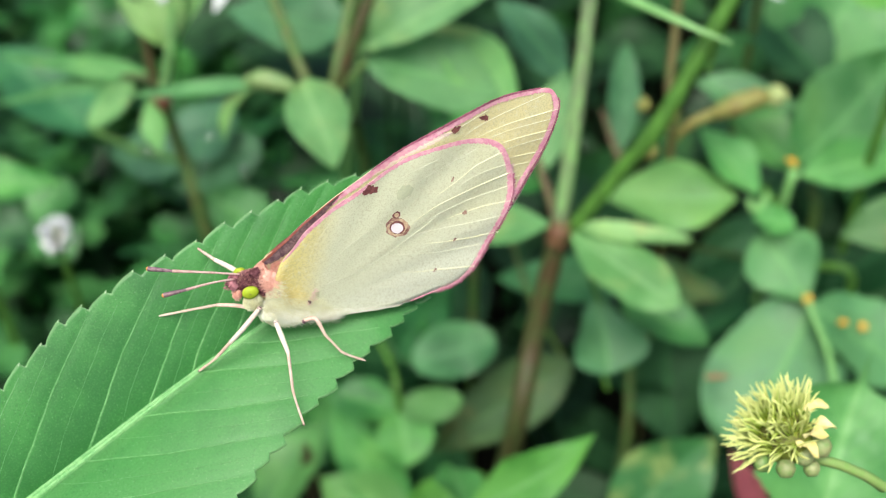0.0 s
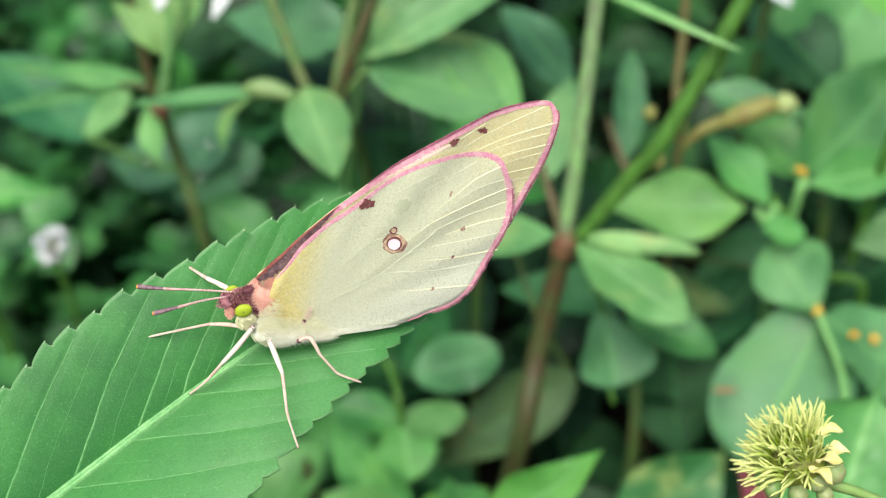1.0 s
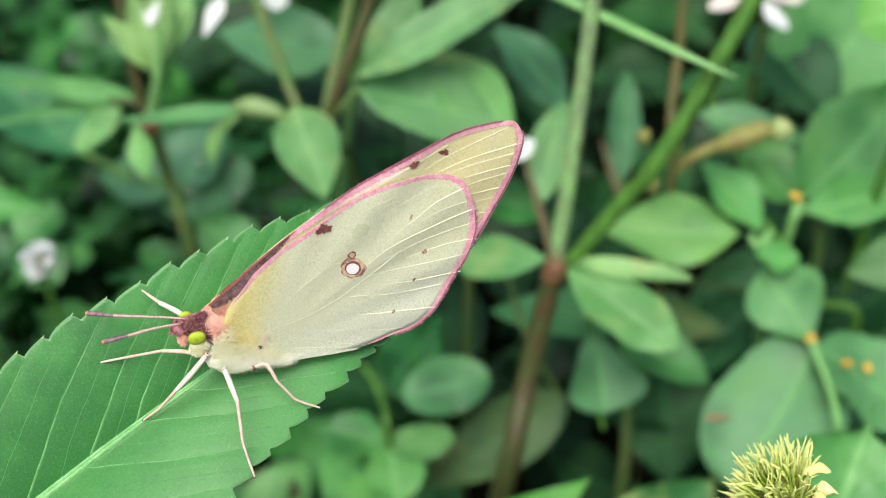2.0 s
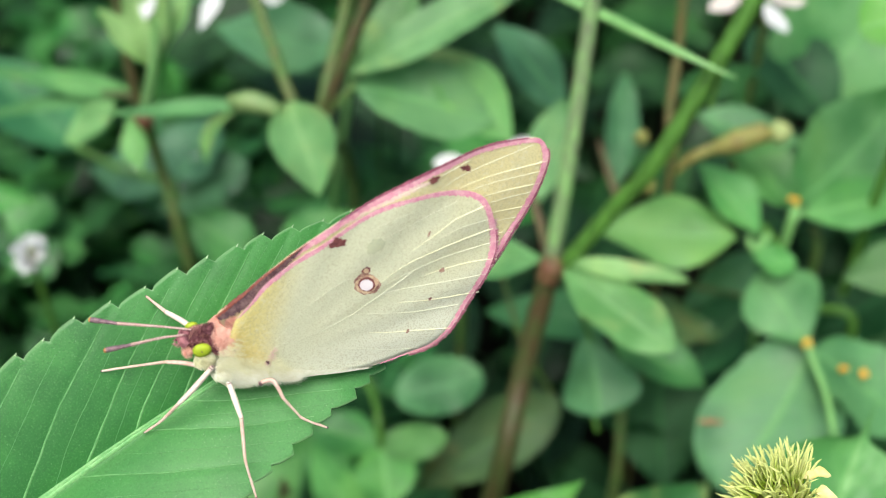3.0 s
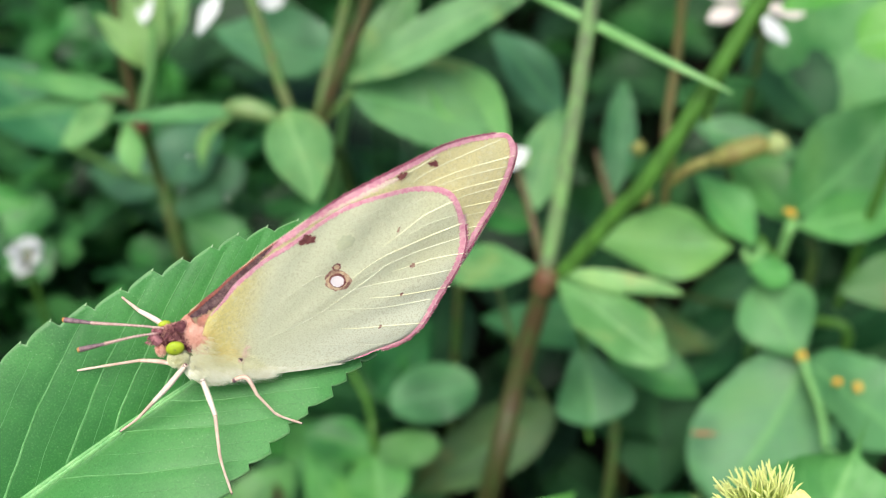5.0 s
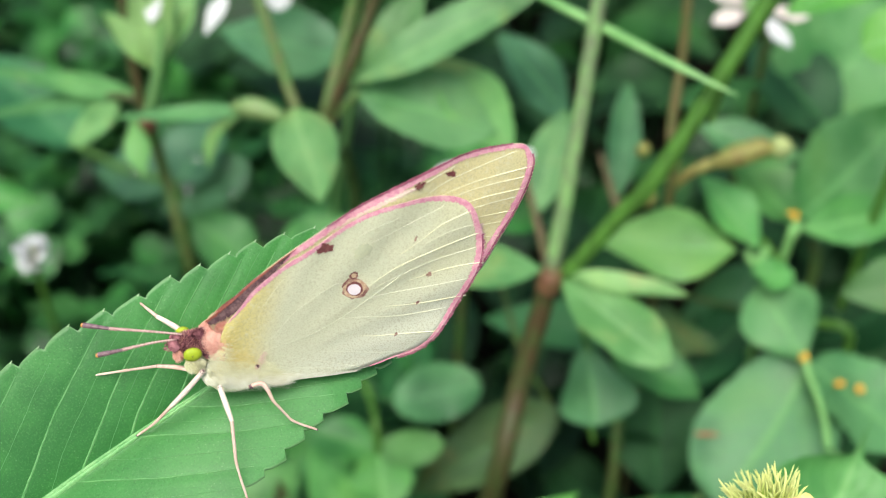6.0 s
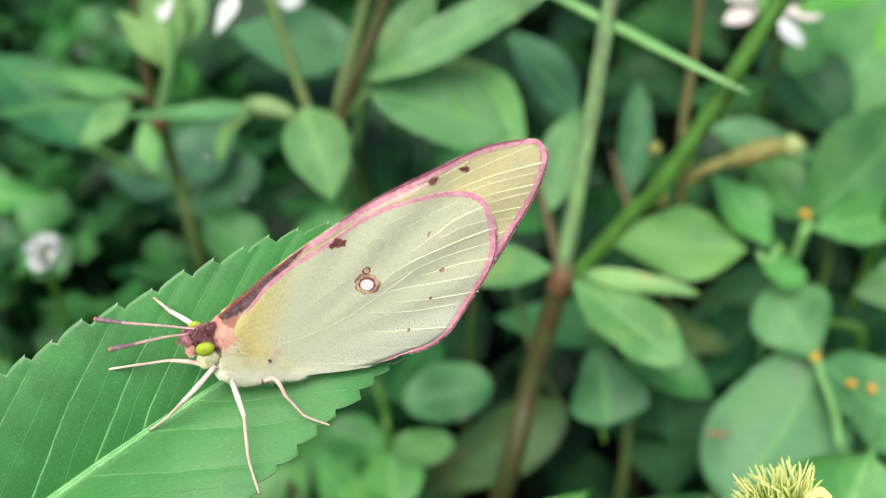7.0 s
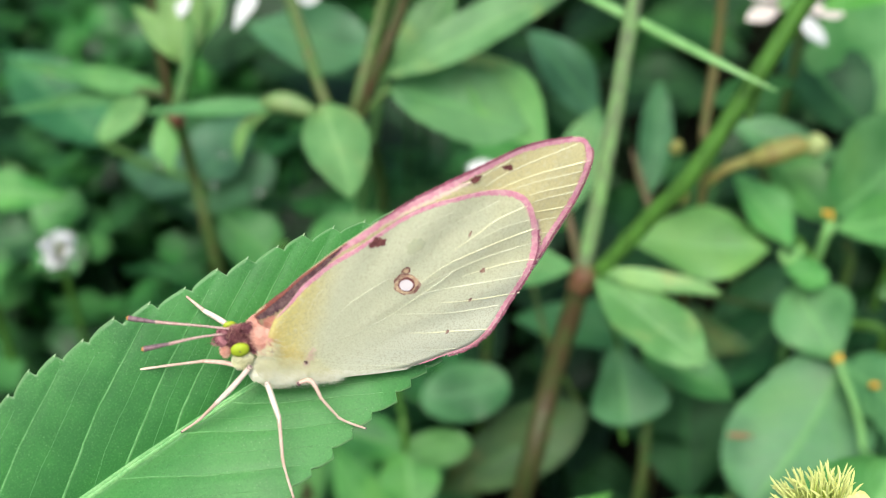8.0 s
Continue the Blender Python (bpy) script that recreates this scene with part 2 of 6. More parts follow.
def add_tube(bm, line, radii, sides=8, flat=1.0):
    """A closed round tube along a line, with a radius at each end or at each point."""
    n = len(line)
    if len(radii) != n:
        radii = [float(np.interp(i / (n - 1), np.linspace(0, 1, len(radii)), radii)) for i in range(n)]
    rings = []
    side = None
    for i, q in enumerate(line):
        way = (line[min(i + 1, n - 1)] - line[max(i - 1, 0)]).normalized()
        if side is None:
            side = way.orthogonal().normalized()
        side = (side - way * side.dot(way)).normalized()
        up = way.cross(side)
        rings.append([bm.verts.new(q + radii[i] * (math.cos(a) * side + flat * math.sin(a) * up)) for a in (2 * math.pi * k / sides for k in range(sides))])
    for a, b in zip(rings, rings[1:]):
        for k in range(sides):
            bm.faces.new((a[k], a[(k + 1) % sides], b[(k + 1) % sides], b[k]))
    for cap in (bm.faces.new(rings[0][::-1]), bm.faces.new(rings[-1])):
        for edge in cap.edges:
            edge.smooth = False


def tube(name, points, radii, material, parent, label="", sides=10, steps=6):
    bm = bmesh.new()
    at = parent.location if parent and parent.parent is None else Vector()
    line = [q - at for q in curve_points(points, steps)]
    add_tube(bm, line, radii, sides)
    return part(name, bm, material, parent, label)


def add_ball(bm, centre, radii, basis=None, u=12, v=8, rough=0.0):
    m = Matrix.Translation(centre) @ (basis.to_4x4() if basis else Matrix()) @ Matrix.Diagonal((*radii, 1))
    made = bmesh.ops.create_uvsphere(bm, u_segments=u, v_segments=v, radius=1, matrix=m)
    if rough:
        for vert in made["verts"]:
            vert.co += (vert.co - Vector(centre)) * rough * (noise.noise(vert.co * 900) )
    return made["verts"]


SHAPES = {
    "ovate": lambda s: math.sin(math.pi * s ** 0.72) ** 0.85,
    "obovate": lambda s: math.sin(math.pi * s ** 1.35) ** 0.8,
    "round": lambda s: max(0.0, 1 - (2 * s - 1) ** 2) ** 0.5,
    "lance": lambda s: math.sin(math.pi * s ** 0.6) ** 1.1,
    "elliptic": lambda s: math.sin(math.pi * s) ** 0.75,
    "heart": lambda s: max(0.0, 1 - (2 * s ** 1.15 - 1) ** 2) ** 0.42,
}
SHAPES["acute"] = lambda s: 0.88 * (math.sin(math.pi * min(s / 0.8, 1.0) / 2) ** 0.7) if s < 0.4 else 0.69 * max(0.0, 1 - ((s - 0.4) / 0.6) ** 1.3)
SHAPES["blunt"] = lambda s: min(1.0, s / 0.35) ** 0.7 * max(0.0, 1 - max(0.0, (s - 0.62) / 0.38) ** 2.4 * 0.93)
SHAPES["wedge"] = lambda s: min(1.0, s / 0.62) ** 0.7 * max(0.0, 1 - max(0.0, (s - 0.78) / 0.22) ** 2.0) ** 0.6
SHAPES["cusp"] = lambda s: min(1.0, s / 0.2) ** 0.5 * (0.86 * max(0.0, 1 - max(0.0, (s - 0.42) / 0.36) ** 2.2) ** 0.6 + 0.14 * min(1.0, (1 - s) / 0.3))
FACE = Vector((0.0, -0.55, 0.83))


def blade_mesh(bm, base, tip, width, shape="ovate", face=FACE, fold=0.28, droop=0.08, teeth=0, rows=28, half=5, wave=0.07, seed=0, curl=0.0):
    """A leaf blade from base to tip: outline, fold along the midrib, droop towards the tip, waved and toothed edge."""
    rnd = random.Random(seed)
    base, tip = Vector(base), Vector(tip)
    length = (tip - base).length
    way = (tip - base).normalized()
    side = way.cross(Vector(face)).normalized()
    up = side.cross(way).normalized()
    uv = bm.loops.layers.uv.verify()
    phase = rnd.uniform(0, 6.28)
    grid, coords = [], {}
    bend = rnd.uniform(-0.05, 0.05)
    for i in range(rows + 1):
        s = i / rows
        w = width / 2 * SHAPES[shape](min(max(s, 0.004), 0.996))
        line = []
        for j in range(-half, half + 1):
            a = j / half
            reach = abs(a)
            grow = 1.0
            if teeth and abs(j) == half and i % 2 == 0:
                grow = 1.0 + teeth
            x = a * w * grow + bend * width * math.sin(math.pi * s) + curl * length * 4 * s * (1 - s)
            lift = fold * reach ** 1.3 * w + 0.022 * width * math.cos(2 * math.pi * (7 * s - 5.2 * (reach / 2) ** 0.85)) * min(1, 3 * reach) * min(1, 4 * s * (1 - s)) + wave * width * math.sin(phase + 9 * s + (2 if a > 0 else 0)) * reach ** 2 - droop * length * (s * s - s * 0.3)
            q = base + way * (s * length) + side * x + up * lift
            vert = bm.verts.new(q)
            coords[vert] = (0.5 + 0.5 * a, s)
            line.append(vert)
        grid.append(line)
    for a, b in zip(grid, grid[1:]):
        for j in range(2 * half):
            f = bm.faces.new((a[j], a[j + 1], b[j + 1], b[j]))
            for loop in f.loops:
                loop[uv].uv = coords[loop.vert]
    return bm


LEAF_SEED = [0]


def leaf(plant, base, tip, width, material=LEAF, shape="ovate", label="", name="leaf", **more):
    LEAF_SEED[0] += 1
    bm = bmesh.new()
    at = plant.location
    lean = random.Random(900 + LEAF_SEED[0])
    more.setdefault("face", FACE + Vector((lean.uniform(-0.38, 0.38), lean.uniform(-0.3, 0.3), 0)))
    blade_mesh(bm, Vector(base) - at, Vector(tip) - at, width, shape, seed=LEAF_SEED[0], **more)
    return part(name, bm, material, plant, label)


# ---- ground ----
def build_ground():
    bm = bmesh.new()
    n = 60
    xs = [0.9 * (abs(k / n) ** 2) * (1 if k > 0 else -1) for k in range(-n, n + 1)]
    xs[0], xs[-1] = -40, 40
    grid = [[bm.verts.new((x, 0.3 + y, -0.004 + 0.008 * noise.fractal(Vector((x * 20, y * 20, 0)), 1.0, 2.0, 4) if abs(x) < 1 and abs(y) < 1 else 0)) for x in xs] for y in xs]
    for a, b in zip(grid, grid[1:]):
        for k in range(len(a) - 1):
            bm.faces.new((a[k], a[k + 1], b[k + 1], b[k]))
    tagged(part("ground", bm, SOIL), "soil under the plants, coloured near black for shade", "ground", kind="structure")


def view_depth(q):
    """How far a point of the bed lies beyond the open space in front of the plants."""
    return q[1] * 0.766 + (0.21 - q[2]) * 0.643


def build_undergrowth():
    """Clover in threes and low leaves that cover the ground: too many to count."""
    rnd = random.Random(7)
    bm = bmesh.new()
    count = 0
    while count < 2400:
        x, y, z = rnd.uniform(-0.26, 0.26), rnd.uniform(0.07, 0.62), rnd.uniform(0.006, 0.052)
        if x > 0.012 or (x > -0.005 and (rnd.random() < 0.75 or z > 0.04)):
            continue
        if view_depth((x, y, z)) < 0.236 + 0.02 * rnd.random():
            continue
        count += 1
        size = rnd.uniform(0.006, 0.0115)
        tilt = Euler((rnd.uniform(-0.6, 0.6), rnd.uniform(-0.5, 0.5), rnd.uniform(0, 6.28))).to_matrix()
        for k in range(3):
            a = 2.094 * k + rnd.uniform(-0.15, 0.15)
            way = tilt @ Vector((math.cos(a), math.sin(a), rnd.uniform(0.0, 0.3)))
            c = Vector((x, y, z))
            blade_mesh(bm, c, c + way * size, size * 0.95, "heart", face=tilt @ Vector((0, 0, 1)), fold=0.2, droop=0.1, rows=5, half=2, seed=count)
        add_tube(bm, [Vector((x, y, z)), Vector((x + rnd.uniform(-0.01, 0.01), y + 0.01, -0.002))], [0.0003, 0.0004], 4)
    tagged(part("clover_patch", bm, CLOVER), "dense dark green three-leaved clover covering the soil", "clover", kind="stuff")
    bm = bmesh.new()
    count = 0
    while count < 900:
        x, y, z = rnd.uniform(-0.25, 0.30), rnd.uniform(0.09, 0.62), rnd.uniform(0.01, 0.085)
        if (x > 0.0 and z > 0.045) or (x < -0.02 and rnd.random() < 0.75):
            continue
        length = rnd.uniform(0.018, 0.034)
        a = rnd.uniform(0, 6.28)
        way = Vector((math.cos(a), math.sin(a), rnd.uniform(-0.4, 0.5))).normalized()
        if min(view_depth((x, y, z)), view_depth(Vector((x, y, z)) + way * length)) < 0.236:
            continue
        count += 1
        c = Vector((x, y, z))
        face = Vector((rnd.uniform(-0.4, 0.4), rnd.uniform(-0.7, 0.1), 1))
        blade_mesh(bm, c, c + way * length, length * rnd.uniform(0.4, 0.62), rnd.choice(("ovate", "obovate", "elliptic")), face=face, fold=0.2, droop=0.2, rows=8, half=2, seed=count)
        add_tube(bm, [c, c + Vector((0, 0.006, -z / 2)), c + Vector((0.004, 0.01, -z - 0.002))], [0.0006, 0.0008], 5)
    tagged(part("low_leaves", bm, LOW), "low leaves coloured darker to stand for shade between stems", "undergrowth", kind="stuff")


def build_meadow():
    """Weeds added all round, past the lens's view; tall ones block low sky light."""
    rnd = random.Random(21)
    bm = bmesh.new()
    count = 0
    while count < 7000:
        x, y = rnd.gauss(0, 0.62), rnd.gauss(0.3, 0.62)
        if (abs(x) < 0.22 and -0.2 < y < 0.44) or abs(x) > 2.2 or abs(y - 0.3) > 2.2:
            continue
        count += 1
        z = rnd.uniform(0.01, 0.13 if abs(x) < 0.35 and y < 0.1 else 0.25)
        c = Vector((x, y, z))
        a = rnd.uniform(0, 6.28)
        way = Vector((math.cos(a), math.sin(a), rnd.uniform(-0.4, 0.5))).normalized()
        length = rnd.uniform(0.02, 0.05) * (1 + math.hypot(x, y - 0.3))
        blade_mesh(bm, c, c + way * length, length * rnd.uniform(0.4, 0.6), "ovate", face=Vector((rnd.uniform(-0.4, 0.4), rnd.uniform(-0.4, 0.4), 1)), fold=0.2, droop=0.2, rows=5, half=1, seed=count)
        add_tube(bm, [c, c + Vector((0.004, 0.006, -z - 0.002))], [0.0006, 0.0009], 4)
    tagged(part("meadow_weeds", bm, MEADOW), "unseen green weeds added over the surrounding ground", "undergrowth", kind="stuff")


# Leaf green darkened here to stand for shade in the gaps behind.
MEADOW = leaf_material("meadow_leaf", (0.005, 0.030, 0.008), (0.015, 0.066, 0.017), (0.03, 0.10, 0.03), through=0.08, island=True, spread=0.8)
build_ground()
build_undergrowth()
build_meadow()


# ---- plants behind the butterfly ----
def root(line_end, x=0.0):
    """Continues a stem from its lowest seen point down into the soil."""
    q = Vector(line_end)
    return Vector((q.x + x, q.y + 0.012, -0.004))


def build_red_stem_plant():
    low = Vector((0.0107, 0.1348, 0.0564))
    plant = thing("herb", (low.x, low.y, 0), "leafy weed with a thick reddish-brown stem and forked green shoots", "plant", "weeds")
    tube("stem", [root(low, -0.006), low, (0.0139, 0.1428, 0.0722), (0.0170, 0.1471, 0.0885)], [0.0018, 0.0017, 0.0016], STEM_RED, plant, "reddish-brown ribbed stem")
    tube("node", [(0.0165, 0.1458, 0.0885), (0.0173, 0.1464, 0.0908), (0.0179, 0.1465, 0.0925)], [0.0016, 0.0020, 0.0013], NODE_RED, plant, "swollen reddish stem joint")
    tube("stem", [(0.0171, 0.1468, 0.0913), (0.0187, 0.1506, 0.1086), (0.0202, 0.1564, 0.1282), (0.0212, 0.1602, 0.1423)], [0.0012, 0.0011, 0.00105], STEM_PALE, plant, "pale grey-green upright shoot")
    tube("stem", [(0.0192, 0.1459, 0.0918), (0.0252, 0.1464, 0.1018), (0.0298, 0.1464, 0.1098), (0.0397, 0.1510, 0.1311), (0.0446, 0.1526, 0.1426)], [0.0012, 0.00125, 0.00125], STEM_GREEN, plant, "green slanting shoot")
    tube("shoot", [(0.0357, 0.1482, 0.1167), (0.0373, 0.1504, 0.1226), (0.0404, 0.1542, 0.1303), (0.0417, 0.1560, 0.1356)], [0.0004, 0.0005, 0.0005], STEM_GREEN, plant)
    tube("shoot", [(0.0107, 0.1609, 0.0785), (0.0144, 0.1537, 0.0697), (0.0196, 0.1513, 0.0605)], [0.0004, 0.0004], STEM_OLIVE, plant)
    leaf(plant, (0.0187, 0.1456, 0.0914), (0.0330, 0.1327, 0.0883), 0.0080, LEAF_MOTTLED, "blunt", label="toothed leaflet with yellowish mottling", teeth=0.06, droop=0.03, fold=0.2, face=FACE)
    leaf(plant, (0.0190, 0.1452, 0.0925), (0.0351, 0.1403, 0.0945), 0.0033, LEAF_YOUNG, "elliptic", fold=0.2)
    leaf(plant, (0.0171, 0.1476, 0.0907), (0.0020, 0.1546, 0.0850), 0.0066, LEAF_MOTTLED, "obovate", teeth=0.1)
    leaf(plant, (0.0241, 0.1519, 0.0723), (0.0259, 0.1421, 0.0651), 0.0116, LEAF_GREY, "wedge", teeth=0.06, droop=0.0, fold=0.4)
    leaf(plant, (0.0304, 0.1592, 0.0687), (0.0088, 0.1654, 0.0651), 0.0084, LEAF_TEAL, face=FACE)
    leaf(plant, (0.0323, 0.1665, 0.0648), (0.0485, 0.1641, 0.0619), 0.0088, LEAF_DULL, label="dull leaflet with brownish patches")
    leaf(plant, (0.0566, 0.1792, 0.0662), (0.0436, 0.1748, 0.0577), 0.0080, LEAF_TEAL)
    leaf(plant, (0.0297, 0.1595, 0.0659), (0.0445, 0.1527, 0.0622), 0.0094, LEAF)
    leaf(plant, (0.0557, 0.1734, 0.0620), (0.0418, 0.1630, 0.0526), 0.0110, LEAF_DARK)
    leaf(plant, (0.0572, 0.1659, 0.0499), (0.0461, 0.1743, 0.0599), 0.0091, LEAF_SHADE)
    tube("petiole", [(0.0179, 0.1472, 0.0899), (0.0369, 0.1631, 0.0745), (0.0557, 0.1734, 0.0620)], [0.0005, 0.0004], STEM_OLIVE, plant)
    tube("petiole", [(0.0179, 0.1472, 0.0899), (0.0218, 0.1501, 0.0808), (0.0250, 0.1516, 0.0717)], [0.0005, 0.0004], STEM_GREEN, plant)
    tube("petiole", [(0.0179, 0.1472, 0.0899), (0.0225, 0.1516, 0.0795), (0.0302, 0.1595, 0.0671)], [0.0005, 0.0004], STEM_GREEN, plant)
    tube("petiole", [(0.0248, 0.1441, 0.0659), (0.0261, 0.1419, 0.0618)], [0.0005, 0.0003], STEM_GREEN, plant)
    leaf(plant, (0.0155, 0.1630, 0.0890), (0.0198, 0.1769, 0.0996), 0.0072, LEAF_YOUNG, "elliptic")
    leaf(plant, (0.0294, 0.1737, 0.0847), (0.0312, 0.1901, 0.0968), 0.0056, LEAF_TEAL, "elliptic")
    tube("shoot", [(0.0169, 0.1486, 0.0904), (0.0158, 0.1558, 0.0912), (0.0131, 0.1669, 0.0953)], [0.0008, 0.0006, 0.0004], STEM_PINK, plant, "thin pinkish side shoot")
    tube("shoot", [(0.0289, 0.1637, 0.0882), (0.0272, 0.1693, 0.0904), (0.0261, 0.1758, 0.0920)], [0.0006, 0.0006, 0.0003], STEM_PINK, plant, "thin pinkish side shoot")
    tube("shoot", [(0.0297, 0.1740, 0.0844), (0.0268, 0.1643, 0.0853), (0.0189, 0.1477, 0.0905)], [0.0005, 0.0006], STEM_OLIVE, plant)
    leaf(plant, (0.0174, 0.1679, 0.0823), (0.0049, 0.1735, 0.0843), 0.0068, LEAF, "elliptic", droop=0.02, face=FACE)
    tube("petiole", [(0.0174, 0.1679, 0.0823), (0.0176, 0.1571, 0.0864), (0.0175, 0.1476, 0.0907)], [0.0004, 0.0005], STEM_OLIVE, plant, sides=8)


def build_grass_blades():
    a = Vector((0.0236, 0.1516, 0.1262))
    g = thing("grass_blade", (a.x, a.y, 0), "single light green grass blade with a bleached tip", "grass")
    bm = bmesh.new()
    line = curve_points([root((-0.0275, 0.2069, 0.1376)), (-0.0070, 0.1822, 0.1313), (0.0092, 0.1659, 0.1272), (0.0239, 0.1540, 0.1253), (0.0307, 0.1483, 0.1247), (0.0375, 0.1446, 0.1233)], 8)
    line = [q - g.location for q in line]
    add_tube(bm, line, [0.0010, 0.0010, 0.00095, 0.0009, 0.0007, 0.0001], 8, 0.55)
    part("blade", bm, GRASS, g)


def build_trefoil_plant():
    foot = Vector((0.0583, 0.1271, 0.0690))
    plant = thing("herb", (foot.x, foot.y, 0), "bushy weed with broad pale green leaflets in threes", "plant", "weeds")
    tube("petiole", [root(foot, 0.004), foot, (0.0587, 0.1348, 0.0704), (0.0588, 0.1409, 0.0716), (0.0570, 0.1485, 0.0745)], [0.00065, 0.00055, 0.00045], STEM_LIGHT, plant, "pale green leaf stalk", sides=8)
    leaf(plant, (0.0577, 0.1498, 0.0729), (0.0511, 0.1603, 0.0794), 0.0124, LEAF_GREY, "obovate", droop=0.0, fold=0.2)
    leaf(plant, (0.0594, 0.1524, 0.0714), (0.0452, 0.1352, 0.0568), 0.0204, LEAF_GREY, "heart", droop=0.02, fold=0.16)
    leaf(plant, (0.0585, 0.1498, 0.0728), (0.0726, 0.1406, 0.0664), 0.0146, LEAF_GREY, "heart", droop=0.02)
    tube("petiole", [root((0.0621, 0.1616, 0.0696)), (0.0667, 0.1571, 0.0674), (0.0605, 0.1594, 0.0733), (0.0558, 0.1617, 0.0792)], [0.0009, 0.0007], STEM_GREEN, plant, sides=8)
    leaf(plant, (0.0241, 0.1641, 0.0841), (0.0465, 0.1604, 0.0858), 0.0112, LEAF_PALE, "obovate", droop=0.02, wave=0.12, face=FACE)
    leaf(plant, (0.0494, 0.1597, 0.0866), (0.0414, 0.1700, 0.0928), 0.0080, LEAF_PALE, "elliptic", droop=0.02)
    leaf(plant, (0.0490, 0.1586, 0.0837), (0.0554, 0.1578, 0.0826), 0.0050, LEAF_PALE, "round", droop=0.0)
    leaf(plant, (0.0565, 0.1633, 0.0879), (0.0744, 0.1678, 0.0902), 0.0080, LEAF_PALE, "elliptic", droop=0.03)
    leaf(plant, (0.0565, 0.1645, 0.0871), (0.0465, 0.1765, 0.0936), 0.0099, LEAF, "elliptic", droop=0.02)
    leaf(plant, (0.0579, 0.1769, 0.0918), (0.0418, 0.1823, 0.0936), 0.0072, LEAF_GREY, "elliptic", droop=0.02)
    leaf(plant, (0.0574, 0.1682, 0.0869), (0.0758, 0.1851, 0.0977), 0.0175, LEAF_GREY, "ovate", teeth=0.06, droop=0.0)
    leaf(plant, (0.0612, 0.1927, 0.0874), (0.0791, 0.2126, 0.1022), 0.0250, LEAF_GREY, "ovate", teeth=0.08, droop=0.0)
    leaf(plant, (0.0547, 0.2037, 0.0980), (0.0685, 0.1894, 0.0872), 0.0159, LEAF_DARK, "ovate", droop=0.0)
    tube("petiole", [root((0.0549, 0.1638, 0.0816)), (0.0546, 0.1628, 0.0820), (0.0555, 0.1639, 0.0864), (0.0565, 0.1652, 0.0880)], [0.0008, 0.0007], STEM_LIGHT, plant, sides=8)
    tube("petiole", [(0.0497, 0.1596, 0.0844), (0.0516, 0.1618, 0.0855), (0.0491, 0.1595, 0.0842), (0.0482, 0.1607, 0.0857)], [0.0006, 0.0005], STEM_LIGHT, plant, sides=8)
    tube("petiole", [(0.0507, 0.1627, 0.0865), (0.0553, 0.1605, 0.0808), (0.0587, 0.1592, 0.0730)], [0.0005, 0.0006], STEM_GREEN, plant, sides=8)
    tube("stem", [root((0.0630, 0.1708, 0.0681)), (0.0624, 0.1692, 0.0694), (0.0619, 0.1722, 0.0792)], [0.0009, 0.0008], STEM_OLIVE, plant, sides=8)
    # Added dark leaf fills a gap where there is only shade.
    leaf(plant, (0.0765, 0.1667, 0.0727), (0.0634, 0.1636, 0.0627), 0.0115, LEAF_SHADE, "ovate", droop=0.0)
    leaf(plant, (0.0736, 0.1522, 0.0886), (0.0607, 0.1521, 0.0853), 0.0086, LEAF_EDGED, "ovate", label="dull leaf with a withered margin", droop=0.05)
    for q in ((0.0554, 0.1654, 0.0897), (0.0575, 0.1498, 0.0743), (0.0647, 0.1448, 0.0730), (0.0622, 0.1459, 0.0728)):
        rnd = random.Random(int(q[0] * 1e5))
        for k in range(6):
            c = Vector(q) + Vector((rnd.uniform(-1, 1), rnd.uniform(-0.3, 0.3), rnd.uniform(-1, 1))) * 0.0007 - plant.location
            bm = bmesh.new()
            add_tube(bm, curve_points([c, c + Vector((rnd.uniform(-1, 1), -0.3, rnd.uniform(-1, 1))) * 0.0009], 3), [0.0003, 0.0004, 0.0002], 6)
            part("fallen_floret", bm, ORANGE, plant, "tiny fallen orange floret")
    bm = bmesh.new()
    add_ball(bm, Vector((0.0421, 0.1390, 0.0677)) - plant.location, (0.0022, 0.0004, 0.0005), u=8, v=5, rough=0.3)
    part("rust_speck", bm, RUST, plant, "brown withered speck on the leaf margin")


def build_bold_leaf():
    base = Vector((0.0462, 0.0983, 0.0814))
    plant = thing("herb", (base.x, base.y, 0), "light green leaf with an upturned pointed tip", "plant", "weeds")
    leaf(plant, base, (0.0537, 0.1148, 0.0979), 0.0190, LEAF_PALE, "cusp", face=FACE, fold=0.22, droop=-0.02, teeth=0.03, rows=40)
    tube("petiole", [root(base, 0.01), base], [0.0009, 0.0008], STEM_GREEN, plant)
    low = Vector((0.0493, 0.1270, 0.0502))
    plant = thing("crimson_leaf", (low.x, low.y, 0), "small crimson leaf low among the weeds", "leaf")
    leaf(plant, low, (0.0442, 0.1322, 0.0595), 0.0044, LEAF_PINK, "lance", droop=0.0)
    tube("petiole", [root(low, 0.005), low], [0.0006, 0.0006], NODE_RED, plant)


